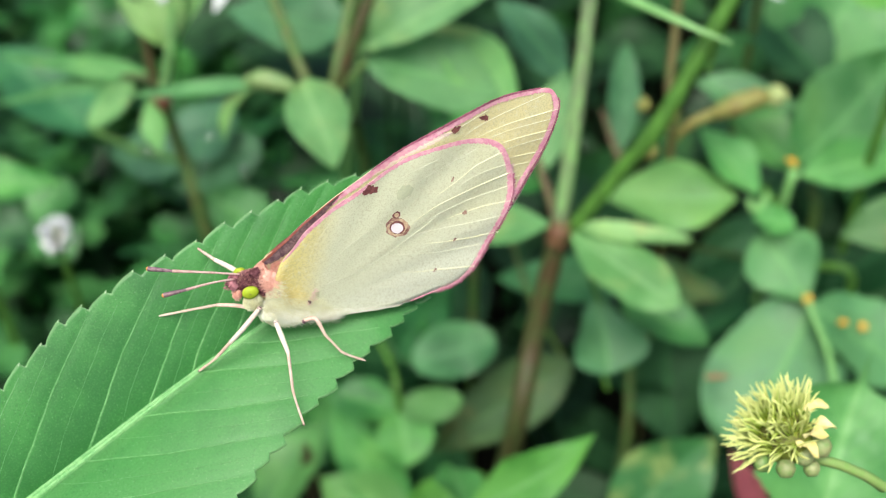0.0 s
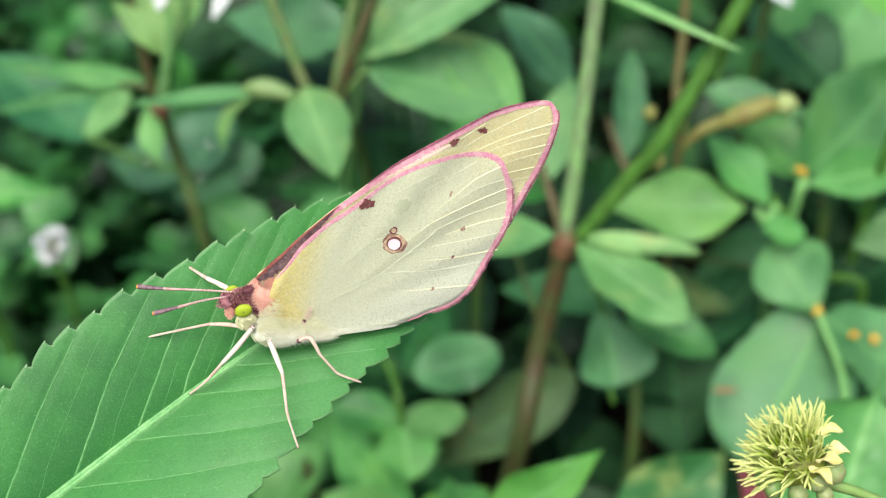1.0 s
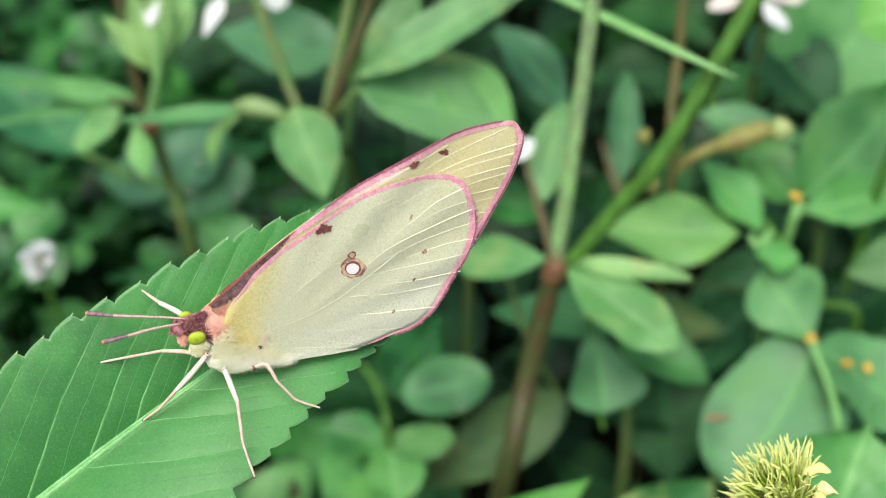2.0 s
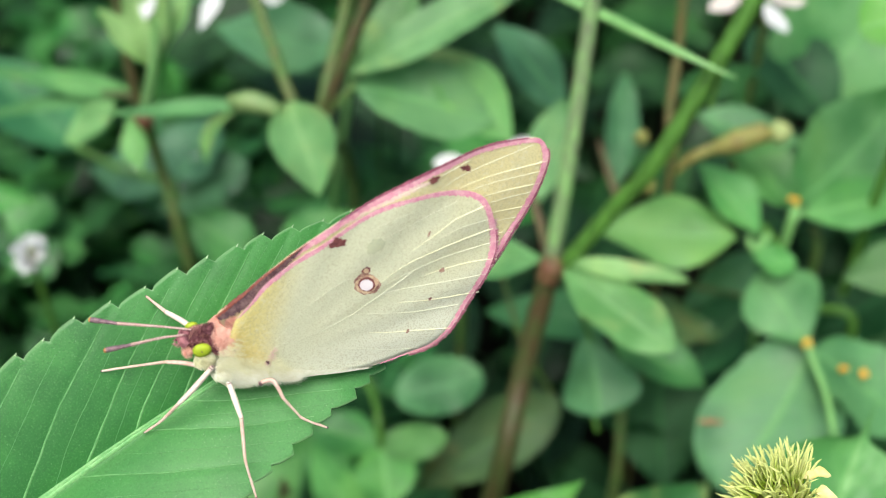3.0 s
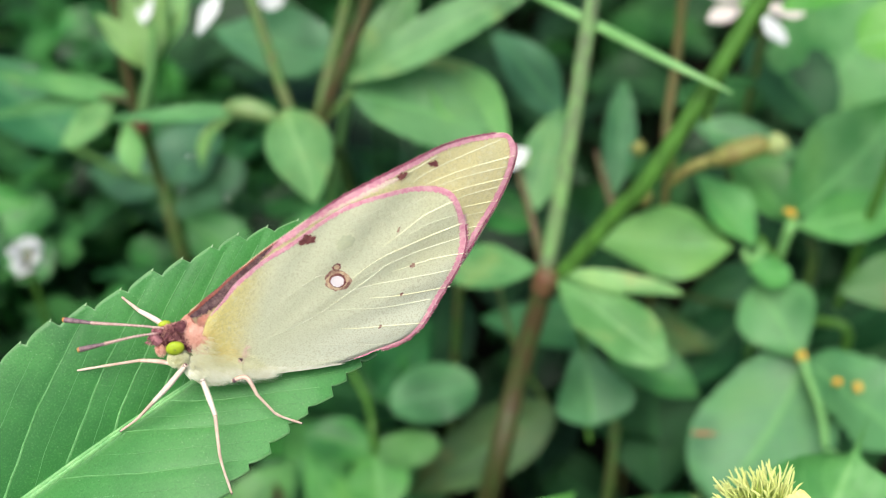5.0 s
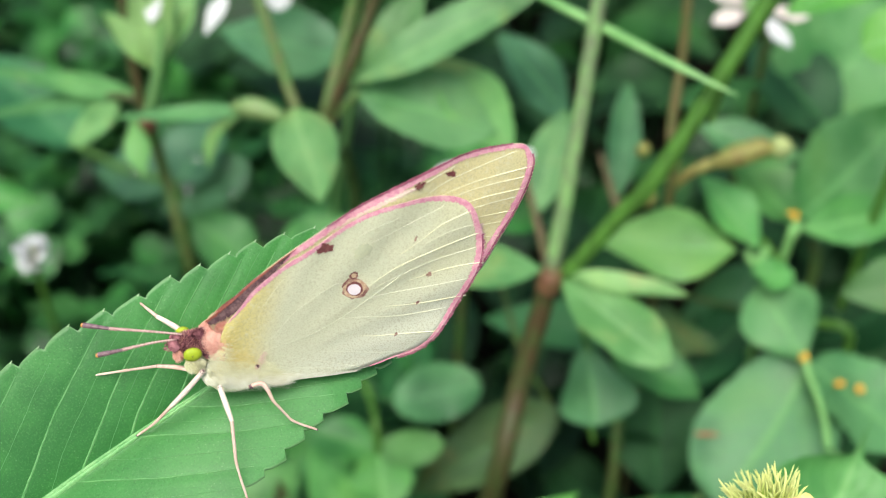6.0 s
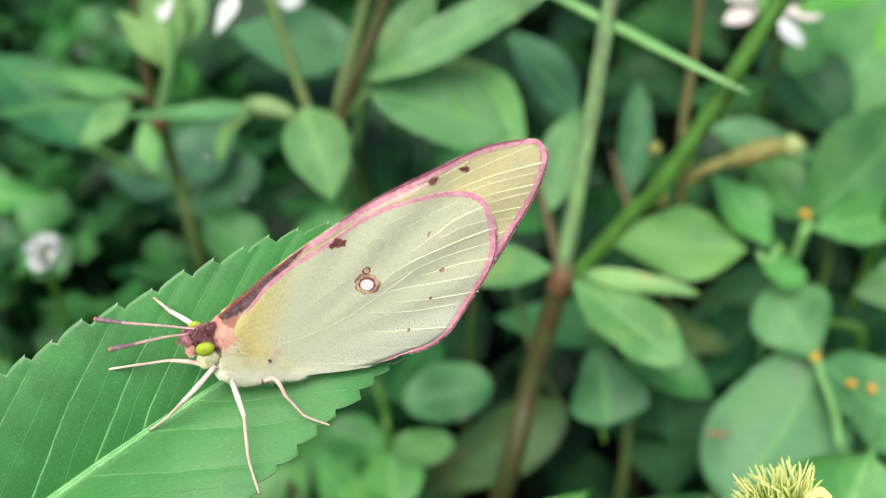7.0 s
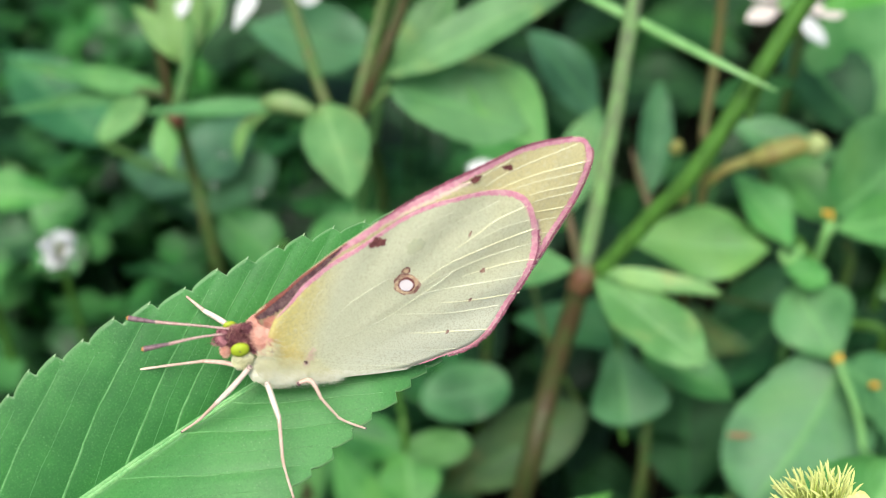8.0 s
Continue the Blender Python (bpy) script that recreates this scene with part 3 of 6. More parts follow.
def build_low_right_plants():
    a = Vector((0.0036, 0.1159, 0.0646))
    plant = thing("herb", (a.x, a.y, 0), "low weed with a bright pointed leaf", "plant", "weeds")
    leaf(plant, (0.0036, 0.1159, 0.0646), (0.0213, 0.1200, 0.0760), 0.0128, LEAF_PALE, "acute", fold=0.3, droop=0.0, curl=0.06)
    leaf(plant, a, (0.0014, 0.1295, 0.0594), 0.0076, LEAF_PALE, "ovate")
    tube("stem", [root(a), a], [0.001, 0.0009], STEM_GREEN, plant)
    a = Vector((0.0267, 0.1276, 0.0431))
    plant = thing("herb", (a.x, a.y, 0), "low weed with yellow-blotched leaves", "plant", "weeds")
    leaf(plant, a, (0.0422, 0.1349, 0.0580), 0.0143, LEAF_BLOTCH, "elliptic", droop=0.02)
    leaf(plant, (0.0223, 0.1605, 0.0496), (-0.0020, 0.1517, 0.0358), 0.0120, LEAF_DULL, "ovate", droop=0.0)
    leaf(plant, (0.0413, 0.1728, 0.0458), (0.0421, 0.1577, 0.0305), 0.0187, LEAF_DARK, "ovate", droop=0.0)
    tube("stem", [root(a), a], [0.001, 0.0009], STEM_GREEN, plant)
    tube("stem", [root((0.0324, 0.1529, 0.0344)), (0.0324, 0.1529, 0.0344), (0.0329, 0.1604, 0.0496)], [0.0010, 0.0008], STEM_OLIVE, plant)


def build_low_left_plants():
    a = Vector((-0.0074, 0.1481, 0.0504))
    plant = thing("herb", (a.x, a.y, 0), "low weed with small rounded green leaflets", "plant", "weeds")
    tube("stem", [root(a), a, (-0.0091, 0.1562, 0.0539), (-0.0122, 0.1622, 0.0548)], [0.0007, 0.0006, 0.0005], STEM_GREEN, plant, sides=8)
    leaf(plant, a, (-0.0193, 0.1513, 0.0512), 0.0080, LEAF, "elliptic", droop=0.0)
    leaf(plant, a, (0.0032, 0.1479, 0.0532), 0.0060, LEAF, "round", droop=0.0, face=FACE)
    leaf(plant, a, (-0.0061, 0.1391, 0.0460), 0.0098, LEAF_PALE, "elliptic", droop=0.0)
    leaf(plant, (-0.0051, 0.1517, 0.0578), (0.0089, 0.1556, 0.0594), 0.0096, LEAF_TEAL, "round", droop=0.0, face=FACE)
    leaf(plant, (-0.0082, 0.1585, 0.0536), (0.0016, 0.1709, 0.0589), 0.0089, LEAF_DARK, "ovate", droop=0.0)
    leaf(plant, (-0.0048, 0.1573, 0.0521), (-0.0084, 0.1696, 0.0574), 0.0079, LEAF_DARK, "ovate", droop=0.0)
    a = Vector((-0.0058, 0.1294, 0.0437))
    plant = thing("herb", (a.x, a.y, 0), "low weed with a broad light green leaf", "plant", "weeds")
    leaf(plant, a, (-0.0204, 0.1379, 0.0446), 0.0119, LEAF_PALE, "ovate", droop=0.0)
    leaf(plant, a, (-0.0191, 0.1530, 0.0439), 0.0094, LEAF_PALE, "ovate", droop=0.0)
    leaf(plant, a, (0.0071, 0.1398, 0.0437), 0.0092, LEAF_PALE, "ovate", droop=0.0)
    leaf(plant, (-0.0306, 0.1410, 0.0326), (-0.0216, 0.1553, 0.0404), 0.0126, LEAF, "ovate", droop=0.0)
    tube("stem", [root(a), a], [0.001, 0.0008], STEM_GREEN, plant)
    a = Vector((-0.0232, 0.1502, 0.0219))
    plant = thing("dry_leaf", (a.x, a.y, 0), "withered brown leaf in the shade", "leaf")
    leaf(plant, a, (-0.0234, 0.1461, 0.0450), 0.0040, LEAF_DRY, "ovate", droop=0.0)
    tube("petiole", [root(a), a], [0.0007, 0.0006], STEM_RED, plant)


def build_top_plant():
    n = Vector((-0.0169, 0.1646, 0.1012))
    plant = thing("herb", (n.x, n.y, 0), "weed with reddish joints and large drooping leaves", "plant", "weeds")
    tube("stem", [root((-0.0116, 0.1910, 0.0600)), (-0.0143, 0.1888, 0.0730), (-0.0164, 0.1766, 0.0897), n], [0.0009, 0.0009, 0.0011], STEM_OLIVE, plant)
    tube("stem", [n, (-0.0132, 0.1668, 0.1109), (-0.0094, 0.1709, 0.1206), (-0.0049, 0.1732, 0.1360)], [0.0010, 0.0009, 0.0008], STEM_RED, plant, "reddish-brown shoot")
    tube("stem", [n, (-0.0154, 0.1706, 0.1076), (-0.0132, 0.1771, 0.1156), (-0.0104, 0.1812, 0.1300)], [0.0010, 0.0010, 0.0009], STEM_OLIVE, plant, "olive shoot")
    tube("stem", [n, (-0.0206, 0.1676, 0.1024), (-0.0248, 0.1760, 0.1079), (-0.0285, 0.1836, 0.1139), (-0.0310, 0.1896, 0.1244)], [0.0009, 0.0009, 0.0009], STEM_OLIVE, plant, "olive shoot")
    tube("node", [(-0.0165, 0.1639, 0.1004), (-0.0166, 0.1642, 0.1023), (-0.0161, 0.1650, 0.1032)], [0.0011, 0.0015, 0.0011], NODE_RED, plant, "reddish joint")
    leaf(plant, (-0.0107, 0.1720, 0.1046), (-0.0032, 0.1838, 0.1158), 0.0068, LEAF_MOTTLED, "elliptic", droop=0.02, face=FACE)
    leaf(plant, (-0.0116, 0.1664, 0.1073), (0.0091, 0.1669, 0.1015), 0.0120, LEAF_GREY, "elliptic", droop=0.03, face=FACE)
    leaf(plant, (-0.0016, 0.1736, 0.1096), (0.0116, 0.1656, 0.0985), 0.0094, LEAF_YOUNG, "elliptic", droop=0.02, face=FACE)
    leaf(plant, (-0.0120, 0.1657, 0.1095), (0.0138, 0.1709, 0.1238), 0.0070, LEAF_MOTTLED, "elliptic", droop=0.05, face=FACE)
    leaf(plant, (0.0094, 0.1926, 0.1030), (0.0218, 0.1874, 0.0903), 0.0086, LEAF_TEAL, "elliptic", droop=0.02, face=FACE)
    leaf(plant, (-0.0163, 0.1965, 0.0950), (-0.0389, 0.2041, 0.0948), 0.0120, LEAF_TEAL, "ovate", droop=0.0)
    tube("petiole", [(-0.0158, 0.1648, 0.1031), (-0.0114, 0.1670, 0.1072)], [0.0006, 0.0006], STEM_OLIVE, plant)
    leaf(plant, (-0.0208, 0.1604, 0.1077), (-0.0159, 0.1529, 0.0971), 0.0092, LEAF_YOUNG, "ovate", label="young yellow-green drooping leaf", droop=0.12, fold=0.6, face=FACE)
    leaf(plant, (-0.0279, 0.1618, 0.1063), (-0.0478, 0.1612, 0.1040), 0.0027, LEAF_GREY, "lance", droop=-0.06)
    leaf(plant, (-0.0281, 0.1613, 0.1056), (-0.0326, 0.1585, 0.0976), 0.0021, LEAF_YOUNG, "elliptic", droop=0.0, fold=0.5, curl=0.22)
    bm = bmesh.new()
    a, b = Vector((-0.0295, 0.1624, 0.1064)) - plant.location, Vector((-0.0214, 0.1606, 0.1058)) - plant.location
    add_tube(bm, curve_points([a, a.lerp(b, 0.5) + Vector((0, 0, 0.0008)), b], 5), [0.0005, 0.0017, 0.0014, 0.0007], 10)
    part("bud", bm, BUD, plant, "pale swollen bud with pinkish base")
    tube("petiole", [(-0.0220, 0.1606, 0.1058), (-0.0190, 0.1627, 0.1037), n], [0.0008, 0.0008], NODE_RED, plant)


def build_left_plant():
    low = Vector((-0.0413, 0.1745, 0.0663))
    plant = thing("herb", (low.x, low.y, 0), "tall weed with brown-green stem and pale opening bracts", "plant", "weeds")
    tube("stem", [root(low, 0.004), low, (-0.0444, 0.1775, 0.0824), (-0.0458, 0.1766, 0.0938)], [0.0011, 0.001, 0.0009], STEM_OLIVE, plant, "olive green lower stem")
    tube("stem", [(-0.0458, 0.1765, 0.0936), (-0.0467, 0.1765, 0.0998), (-0.0481, 0.1793, 0.1094), (-0.0489, 0.1830, 0.1201)], [0.0009, 0.0008, 0.0008], STEM_RED, plant, "dark brown upper stem")
    tube("stem", [(-0.0458, 0.1762, 0.0939), (-0.0434, 0.1747, 0.1016), (-0.0424, 0.1744, 0.1058), (-0.0416, 0.1755, 0.1119)], [0.0010, 0.0009, 0.0004], BRACT_LEAF, plant)
    tube("node", [(-0.0455, 0.1756, 0.0926), (-0.0458, 0.1760, 0.0946), (-0.0460, 0.1758, 0.0960)], [0.0011, 0.0018, 0.0011], NODE_RED, plant)
    for base, tip, w, material in (((-0.0432, 0.1753, 0.1038), (-0.0512, 0.1790, 0.1115), 0.0037, BRACT_LEAF), ((-0.0430, 0.1754, 0.1040), (-0.0471, 0.1817, 0.1147), 0.0042, BRACT_LEAF), ((-0.0427, 0.1748, 0.1048), (-0.0421, 0.1820, 0.1166), 0.0046, BRACT_LEAF),
                                   ((-0.0429, 0.1763, 0.1034), (-0.0372, 0.1844, 0.1133), 0.0044, BRACT_LEAF), ((-0.0432, 0.1769, 0.1026), (-0.0402, 0.1868, 0.1146), 0.0042, LEAF_YOUNG)):
        leaf(plant, base, tip, w, material, "elliptic", name="bract", fold=0.5, droop=-0.05, wave=0.12)
    leaf(plant, (-0.0361, 0.1789, 0.1082), (-0.0332, 0.1830, 0.1132), 0.0026, WHITE, "obovate", name="petal", label="white petal")
    leaf(plant, (-0.0254, 0.1882, 0.1133), (-0.0259, 0.1852, 0.1095), 0.0045, WHITE, "obovate", name="petal", label="white petal")
    leaf(plant, (-0.0436, 0.1771, 0.1107), (-0.0429, 0.1800, 0.1143), 0.0028, WHITE, "obovate", name="petal", label="white petal")
    leaf(plant, (-0.0476, 0.1772, 0.0982), (-0.0755, 0.1874, 0.0949), 0.0040, LEAF_MOTTLED, "lance", droop=-0.06, face=FACE)
    leaf(plant, (-0.0497, 0.1793, 0.0976), (-0.0776, 0.1851, 0.0858), 0.0036, LEAF_GREY, "lance", droop=-0.1, face=FACE)
    leaf(plant, (-0.0501, 0.1774, 0.0963), (-0.0588, 0.1754, 0.0892), 0.0053, LEAF_YOUNG, "elliptic", droop=0.05)
    leaf(plant, (-0.0475, 0.1750, 0.0949), (-0.0457, 0.1693, 0.0881), 0.0044, LEAF_YOUNG, "elliptic", droop=0.05)
    tube("petiole", [(-0.0458, 0.1761, 0.0947), (-0.0477, 0.1770, 0.0974), (-0.0522, 0.1780, 0.0970)], [0.0006, 0.0005], STEM_RED, plant)
    a = Vector((-0.0821, 0.1717, 0.0817))
    plant = thing("herb", (a.x, a.y, 0), "weed with a narrow light green leaf", "plant", "weeds")
    leaf(plant, a, (-0.0640, 0.1725, 0.0799), 0.0068, LEAF_PALE, "ovate", droop=0.0)
    tube("stem", [root(a), a], [0.001, 0.0008], STEM_GREEN, plant)
    a = Vector((-0.0320, 0.1791, 0.0625))
    plant = thing("herb", (a.x, a.y, 0), "low weed with a jagged lobed green leaf", "plant", "weeds")
    leaf(plant, a, (-0.0430, 0.1843, 0.0688), 0.0098, LEAF, "ovate", teeth=0.15, droop=0.0)
    leaf(plant, (-0.0264, 0.1760, 0.0651), (-0.0123, 0.1802, 0.0732), 0.0090, LEAF_PALE, "ovate", teeth=0.1, droop=0.0)
    tube("stem", [root(a), a, (-0.0264, 0.1760, 0.0651)], [0.0008, 0.0007], STEM_GREEN, plant)


def build_dark_broad_leaves():
    """Broad dark leaves in the shade, a dew drop on one of them."""
    a = Vector((-0.0480, 0.1989, 0.0644))
    plant = thing("herb", (a.x, a.y, 0), "shaded weed with broad dark green leaves", "plant", "weeds")
    leaf(plant, (-0.0673, 0.2045, 0.0684), (-0.0891, 0.2199, 0.0777), 0.0150, LEAF_TEAL, "ovate", droop=0.0)
    tube("petiole", [(-0.0673, 0.2045, 0.0684), (-0.0587, 0.2020, 0.0653), (-0.0480, 0.1988, 0.0646)], [0.0006, 0.0006], STEM_GREEN, plant, sides=8)
    leaf(plant, a, (-0.0425, 0.2123, 0.0710), 0.0142, LEAF_TEAL, "ovate", droop=0.0)
    leaf(plant, a, (-0.0652, 0.2039, 0.0641), 0.0109, LEAF_TEAL, "ovate", droop=0.0)
    leaf(plant, (-0.0516, 0.1978, 0.0599), (-0.0356, 0.2050, 0.0654), 0.0109, LEAF_TEAL, "round", droop=0.0)
    tube("stem", [root(a), a], [0.001, 0.0008], STEM_GREEN, plant)
    bm = bmesh.new()
    add_ball(bm, (0, 0, 0), (0.0011, 0.0011, 0.0010), u=14, v=10)
    drop = tagged(part("dew_drop", bm, DEW), "clear round dew drop on a dark leaf", "dew drop", "dew drops")
    drop.location = (-0.0445, 0.1998, 0.0708)
    for place in ((-0.0461, 0.1964, 0.0660), (-0.0382, 0.1982, 0.0635), (-0.0559, 0.1992, 0.0679), (-0.0140, 0.1939, 0.0958)):
        copy_thing(drop, Matrix.Translation(place))


def build_clover_flower():
    c = Vector((-0.0658, 0.1694, 0.0711))
    flower = thing("clover_flower", (c.x, c.y, 0), "small white clover flower head on a thin stalk", "flower")
    rnd = random.Random(3)
    at = c - flower.location
    tube("stalk", [root(c), c - Vector((0, 0, 0.002))], [0.0007, 0.0006], STEM_GREEN, flower, sides=8)
    bm = bmesh.new()
    add_ball(bm, at - Vector((0, 0, 0.0008)), (0.0014, 0.0014, 0.0016), u=10, v=8)
    part("core", bm, FLORET_IN, flower)
    for k in range(60):
        way = Vector((rnd.gauss(0, 1), rnd.gauss(0, 1), rnd.gauss(0.25, 0.9))).normalized()
        bm = bmesh.new()
        start = at + way * 0.0012
        blade_mesh(bm, start, start + (way + Vector((rnd.gauss(0, 0.3), rnd.gauss(0, 0.3), 0.25))).normalized() * rnd.uniform(0.0014, 0.0027), rnd.uniform(0.0009, 0.0017), "obovate", face=Vector((rnd.uniform(-1, 1), rnd.uniform(-1, 1), rnd.uniform(-1, 1))), fold=0.6, droop=0.2, rows=4, half=2, seed=k)
        part("petal", bm, WHITE, flower)


def build_daisy(centre, face, petals, reach, materials, label, foot, button=ORANGE, group="white daisies"):
    """A small white-rayed flower with an orange button, on a stalk."""
    c = Vector(centre)
    flower = thing("daisy", (Vector(foot).x, Vector(foot).y, 0), label, "flower", group)
    at = c - flower.location
    face = Vector(face).normalized()
    side = Vector((1, 0, 0)) - face * face.x
    side.normalize()
    up = face.cross(side)
    tube("stalk", [root(foot), foot, c - face * 0.002], [0.0008, 0.0007], STEM_OLIVE, flower, sides=8)
    bm = bmesh.new()
    for k in range(40):
        r, a = 0.0023 * math.sqrt(k / 40), k * 2.39996
        add_ball(bm, at + side * r * math.cos(a) + up * r * math.sin(a) + face * 0.0006, (0.0004, 0.0004, 0.0005), u=6, v=4)
    part("button", bm, button, flower)
    for k, angle in enumerate(petals):
        w = math.cos(radians(angle)) * side + math.sin(radians(angle)) * up
        bm = bmesh.new()
        blade_mesh(bm, at + w * 0.0018, at + w * reach + face * 0.0006, reach * 0.36, "obovate", face=face, fold=0.1, rows=8, half=3, seed=k)
        part("petal", bm, materials[k % len(materials)], flower)
    return flower


def build_small_bits():
    a = Vector((0.0362, 0.1665, 0.0926))
    plant = thing("withered_flower", (a.x, a.y, 0), "withered yellow-brown flower head on a brown stalk", "flower")
    tube("stalk", [root(a, 0.004), (0.0361, 0.1658, 0.0876), (0.0355, 0.1709, 0.1001), (0.0363, 0.1762, 0.1098), (0.0361, 0.1795, 0.1201)], [0.0007, 0.00075, 0.0007], STALK_BROWN, plant, "brown dry stalk")
    tube("neck", [a, (0.0387, 0.1658, 0.0964), (0.0434, 0.1663, 0.0986)], [0.0006, 0.001], WITHERED, plant)
    bm = bmesh.new()
    line = curve_points([(0.0417, 0.1655, 0.0983), (0.0456, 0.1656, 0.1001), (0.0482, 0.1662, 0.1008), (0.0502, 0.1663, 0.1009)], 5)
    add_tube(bm, [q - plant.location for q in line], [0.0009, 0.0018, 0.0016, 0.0016, 0.0006], 10)
    part("withered_head", bm, WITHERED, plant, "shrivelled yellow-brown flower head")
    bm = bmesh.new()
    add_ball(bm, Vector((0.0512, 0.1664, 0.1010)) - plant.location, (0.0019, 0.0016, 0.0018), u=12, v=8, rough=0.3)
    part("tip", bm, BUD_PALE, plant, "pale tip of the flower head")
    for q in ((0.0314, 0.1684, 0.0980), (0.0323, 0.1629, 0.0929), (0.0355, 0.1657, 0.0979)):
        bm = bmesh.new()
        add_ball(bm, Vector(q) - plant.location, (0.0012, 0.001, 0.0013), u=8, v=6, rough=0.4)
        part("bud", bm, WITHERED, plant)
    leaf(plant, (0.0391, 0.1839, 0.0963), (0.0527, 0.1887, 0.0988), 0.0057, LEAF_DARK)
    a = Vector((0.0636, 0.1636, 0.1219))
    plant = thing("herb", (a.x, a.y, 0), "weed with a pale rounded leaf", "plant", "weeds")
    leaf(plant, (0.0687, 0.1650, 0.1230), (0.0577, 0.1630, 0.1205), 0.0098, LEAF_PALE, "round", droop=0.0)
    leaf(plant, (0.0669, 0.1790, 0.1243), (0.0498, 0.1747, 0.1190), 0.0062, LEAF_PALE, "elliptic", droop=0.0)
    tube("stem", [root((0.0676, 0.1628, 0.1178)), (0.0676, 0.1628, 0.1178), (0.0652, 0.1641, 0.1225)], [0.0008, 0.0007], STEM_GREEN, plant)


build_red_stem_plant()
build_grass_blades()
build_trefoil_plant()
build_bold_leaf()
build_low_right_plants()
build_low_left_plants()
build_top_plant()
build_left_plant()
build_dark_broad_leaves()
build_clover_flower()
build_daisy((0.0079, 0.1624, 0.0961), (0.1, -0.7, 0.7), (33, 178, 212, 256), 0.0080, (WHITE,), "white daisy with an orange button, half hidden", (0.0055, 0.1648, 0.0821))
build_daisy((0.0499, 0.1911, 0.1107), (0.1, -0.5, 0.85), (306, 354, 62, 206, 125, 165), 0.0084, (WHITE, PINKISH), "white daisy with pink-tinged narrow petals", (0.0537, 0.1950, 0.0949), BRACT_LEAF)
build_small_bits()


# ---- the leaf that carries the butterfly ----
MM = 0.001


VEIN_STARTS = {1: (-15.0, -9.5, -3.3, 4.7, 11.0, 15.3, 19.4, 23.5, 27.5, 31.5, 35.0), -1: (-14.0, -8.0, -2.0, 4.0, 10.0, 16.0, 20.0, 24.0, 28.0, 32.0, 35.5)}


def rib(s):
    """How far the midrib runs off the blade's straight axis, in mm."""
    return float(np.interp(s, (-22, 0, 12, 17, 24, 32), (0.5, 0.55, 0.6, 0.5, 0.2, 0.0)))


def vein_reach(v):
    """How far a side vein has run towards the tip when it is v mm off the midrib."""
    return (1.42 if v > 0 else 1.55) * abs(v) + 0.03 * v * v


def leaf_depth(s, w):
    """The blade's height over its own plane, in mm: it sinks towards the tip, folds up on both sides of the midrib, and dips along its veins."""
    v = w - rib(s)
    mid = float(np.interp(s, (-22, -8, 0, 16.5, 30, 38, 46), (0.2, 0.2, 0.0, -1.9, -4.0, -6.3, -9.6)))
    rise = float(np.interp(s, (0, 24, 38), (0.25, 0.23, 0.10))) if v > 0 else float(np.interp(s, (8, 20, 30, 38), (0.52, 0.36, 0.14, 0.0)))
    start = s - vein_reach(v)
    off = min(abs(start - q) for q in VEIN_STARTS[1 if v > 0 else -1])
    groove = -0.06 * math.exp(-(off / 0.6) ** 2) * min(1, abs(v) / 2)
    gutter = -0.38 * math.exp(-abs(v) / 1.3)
    return mid + rise * abs(v) + gutter + groove - 0.012 * max(0, abs(v) - 5) ** 2


def tooth(k, side, f):
    """The outline of the kth tooth on one side, from its start (0) to its forward tip (1), in mm."""
    return (0.82 + 0.18 * math.sin(k * 2.1 + side)) * (f ** 0.45) * (1 - max(0, (f - 0.9)) * 8) - 0.46


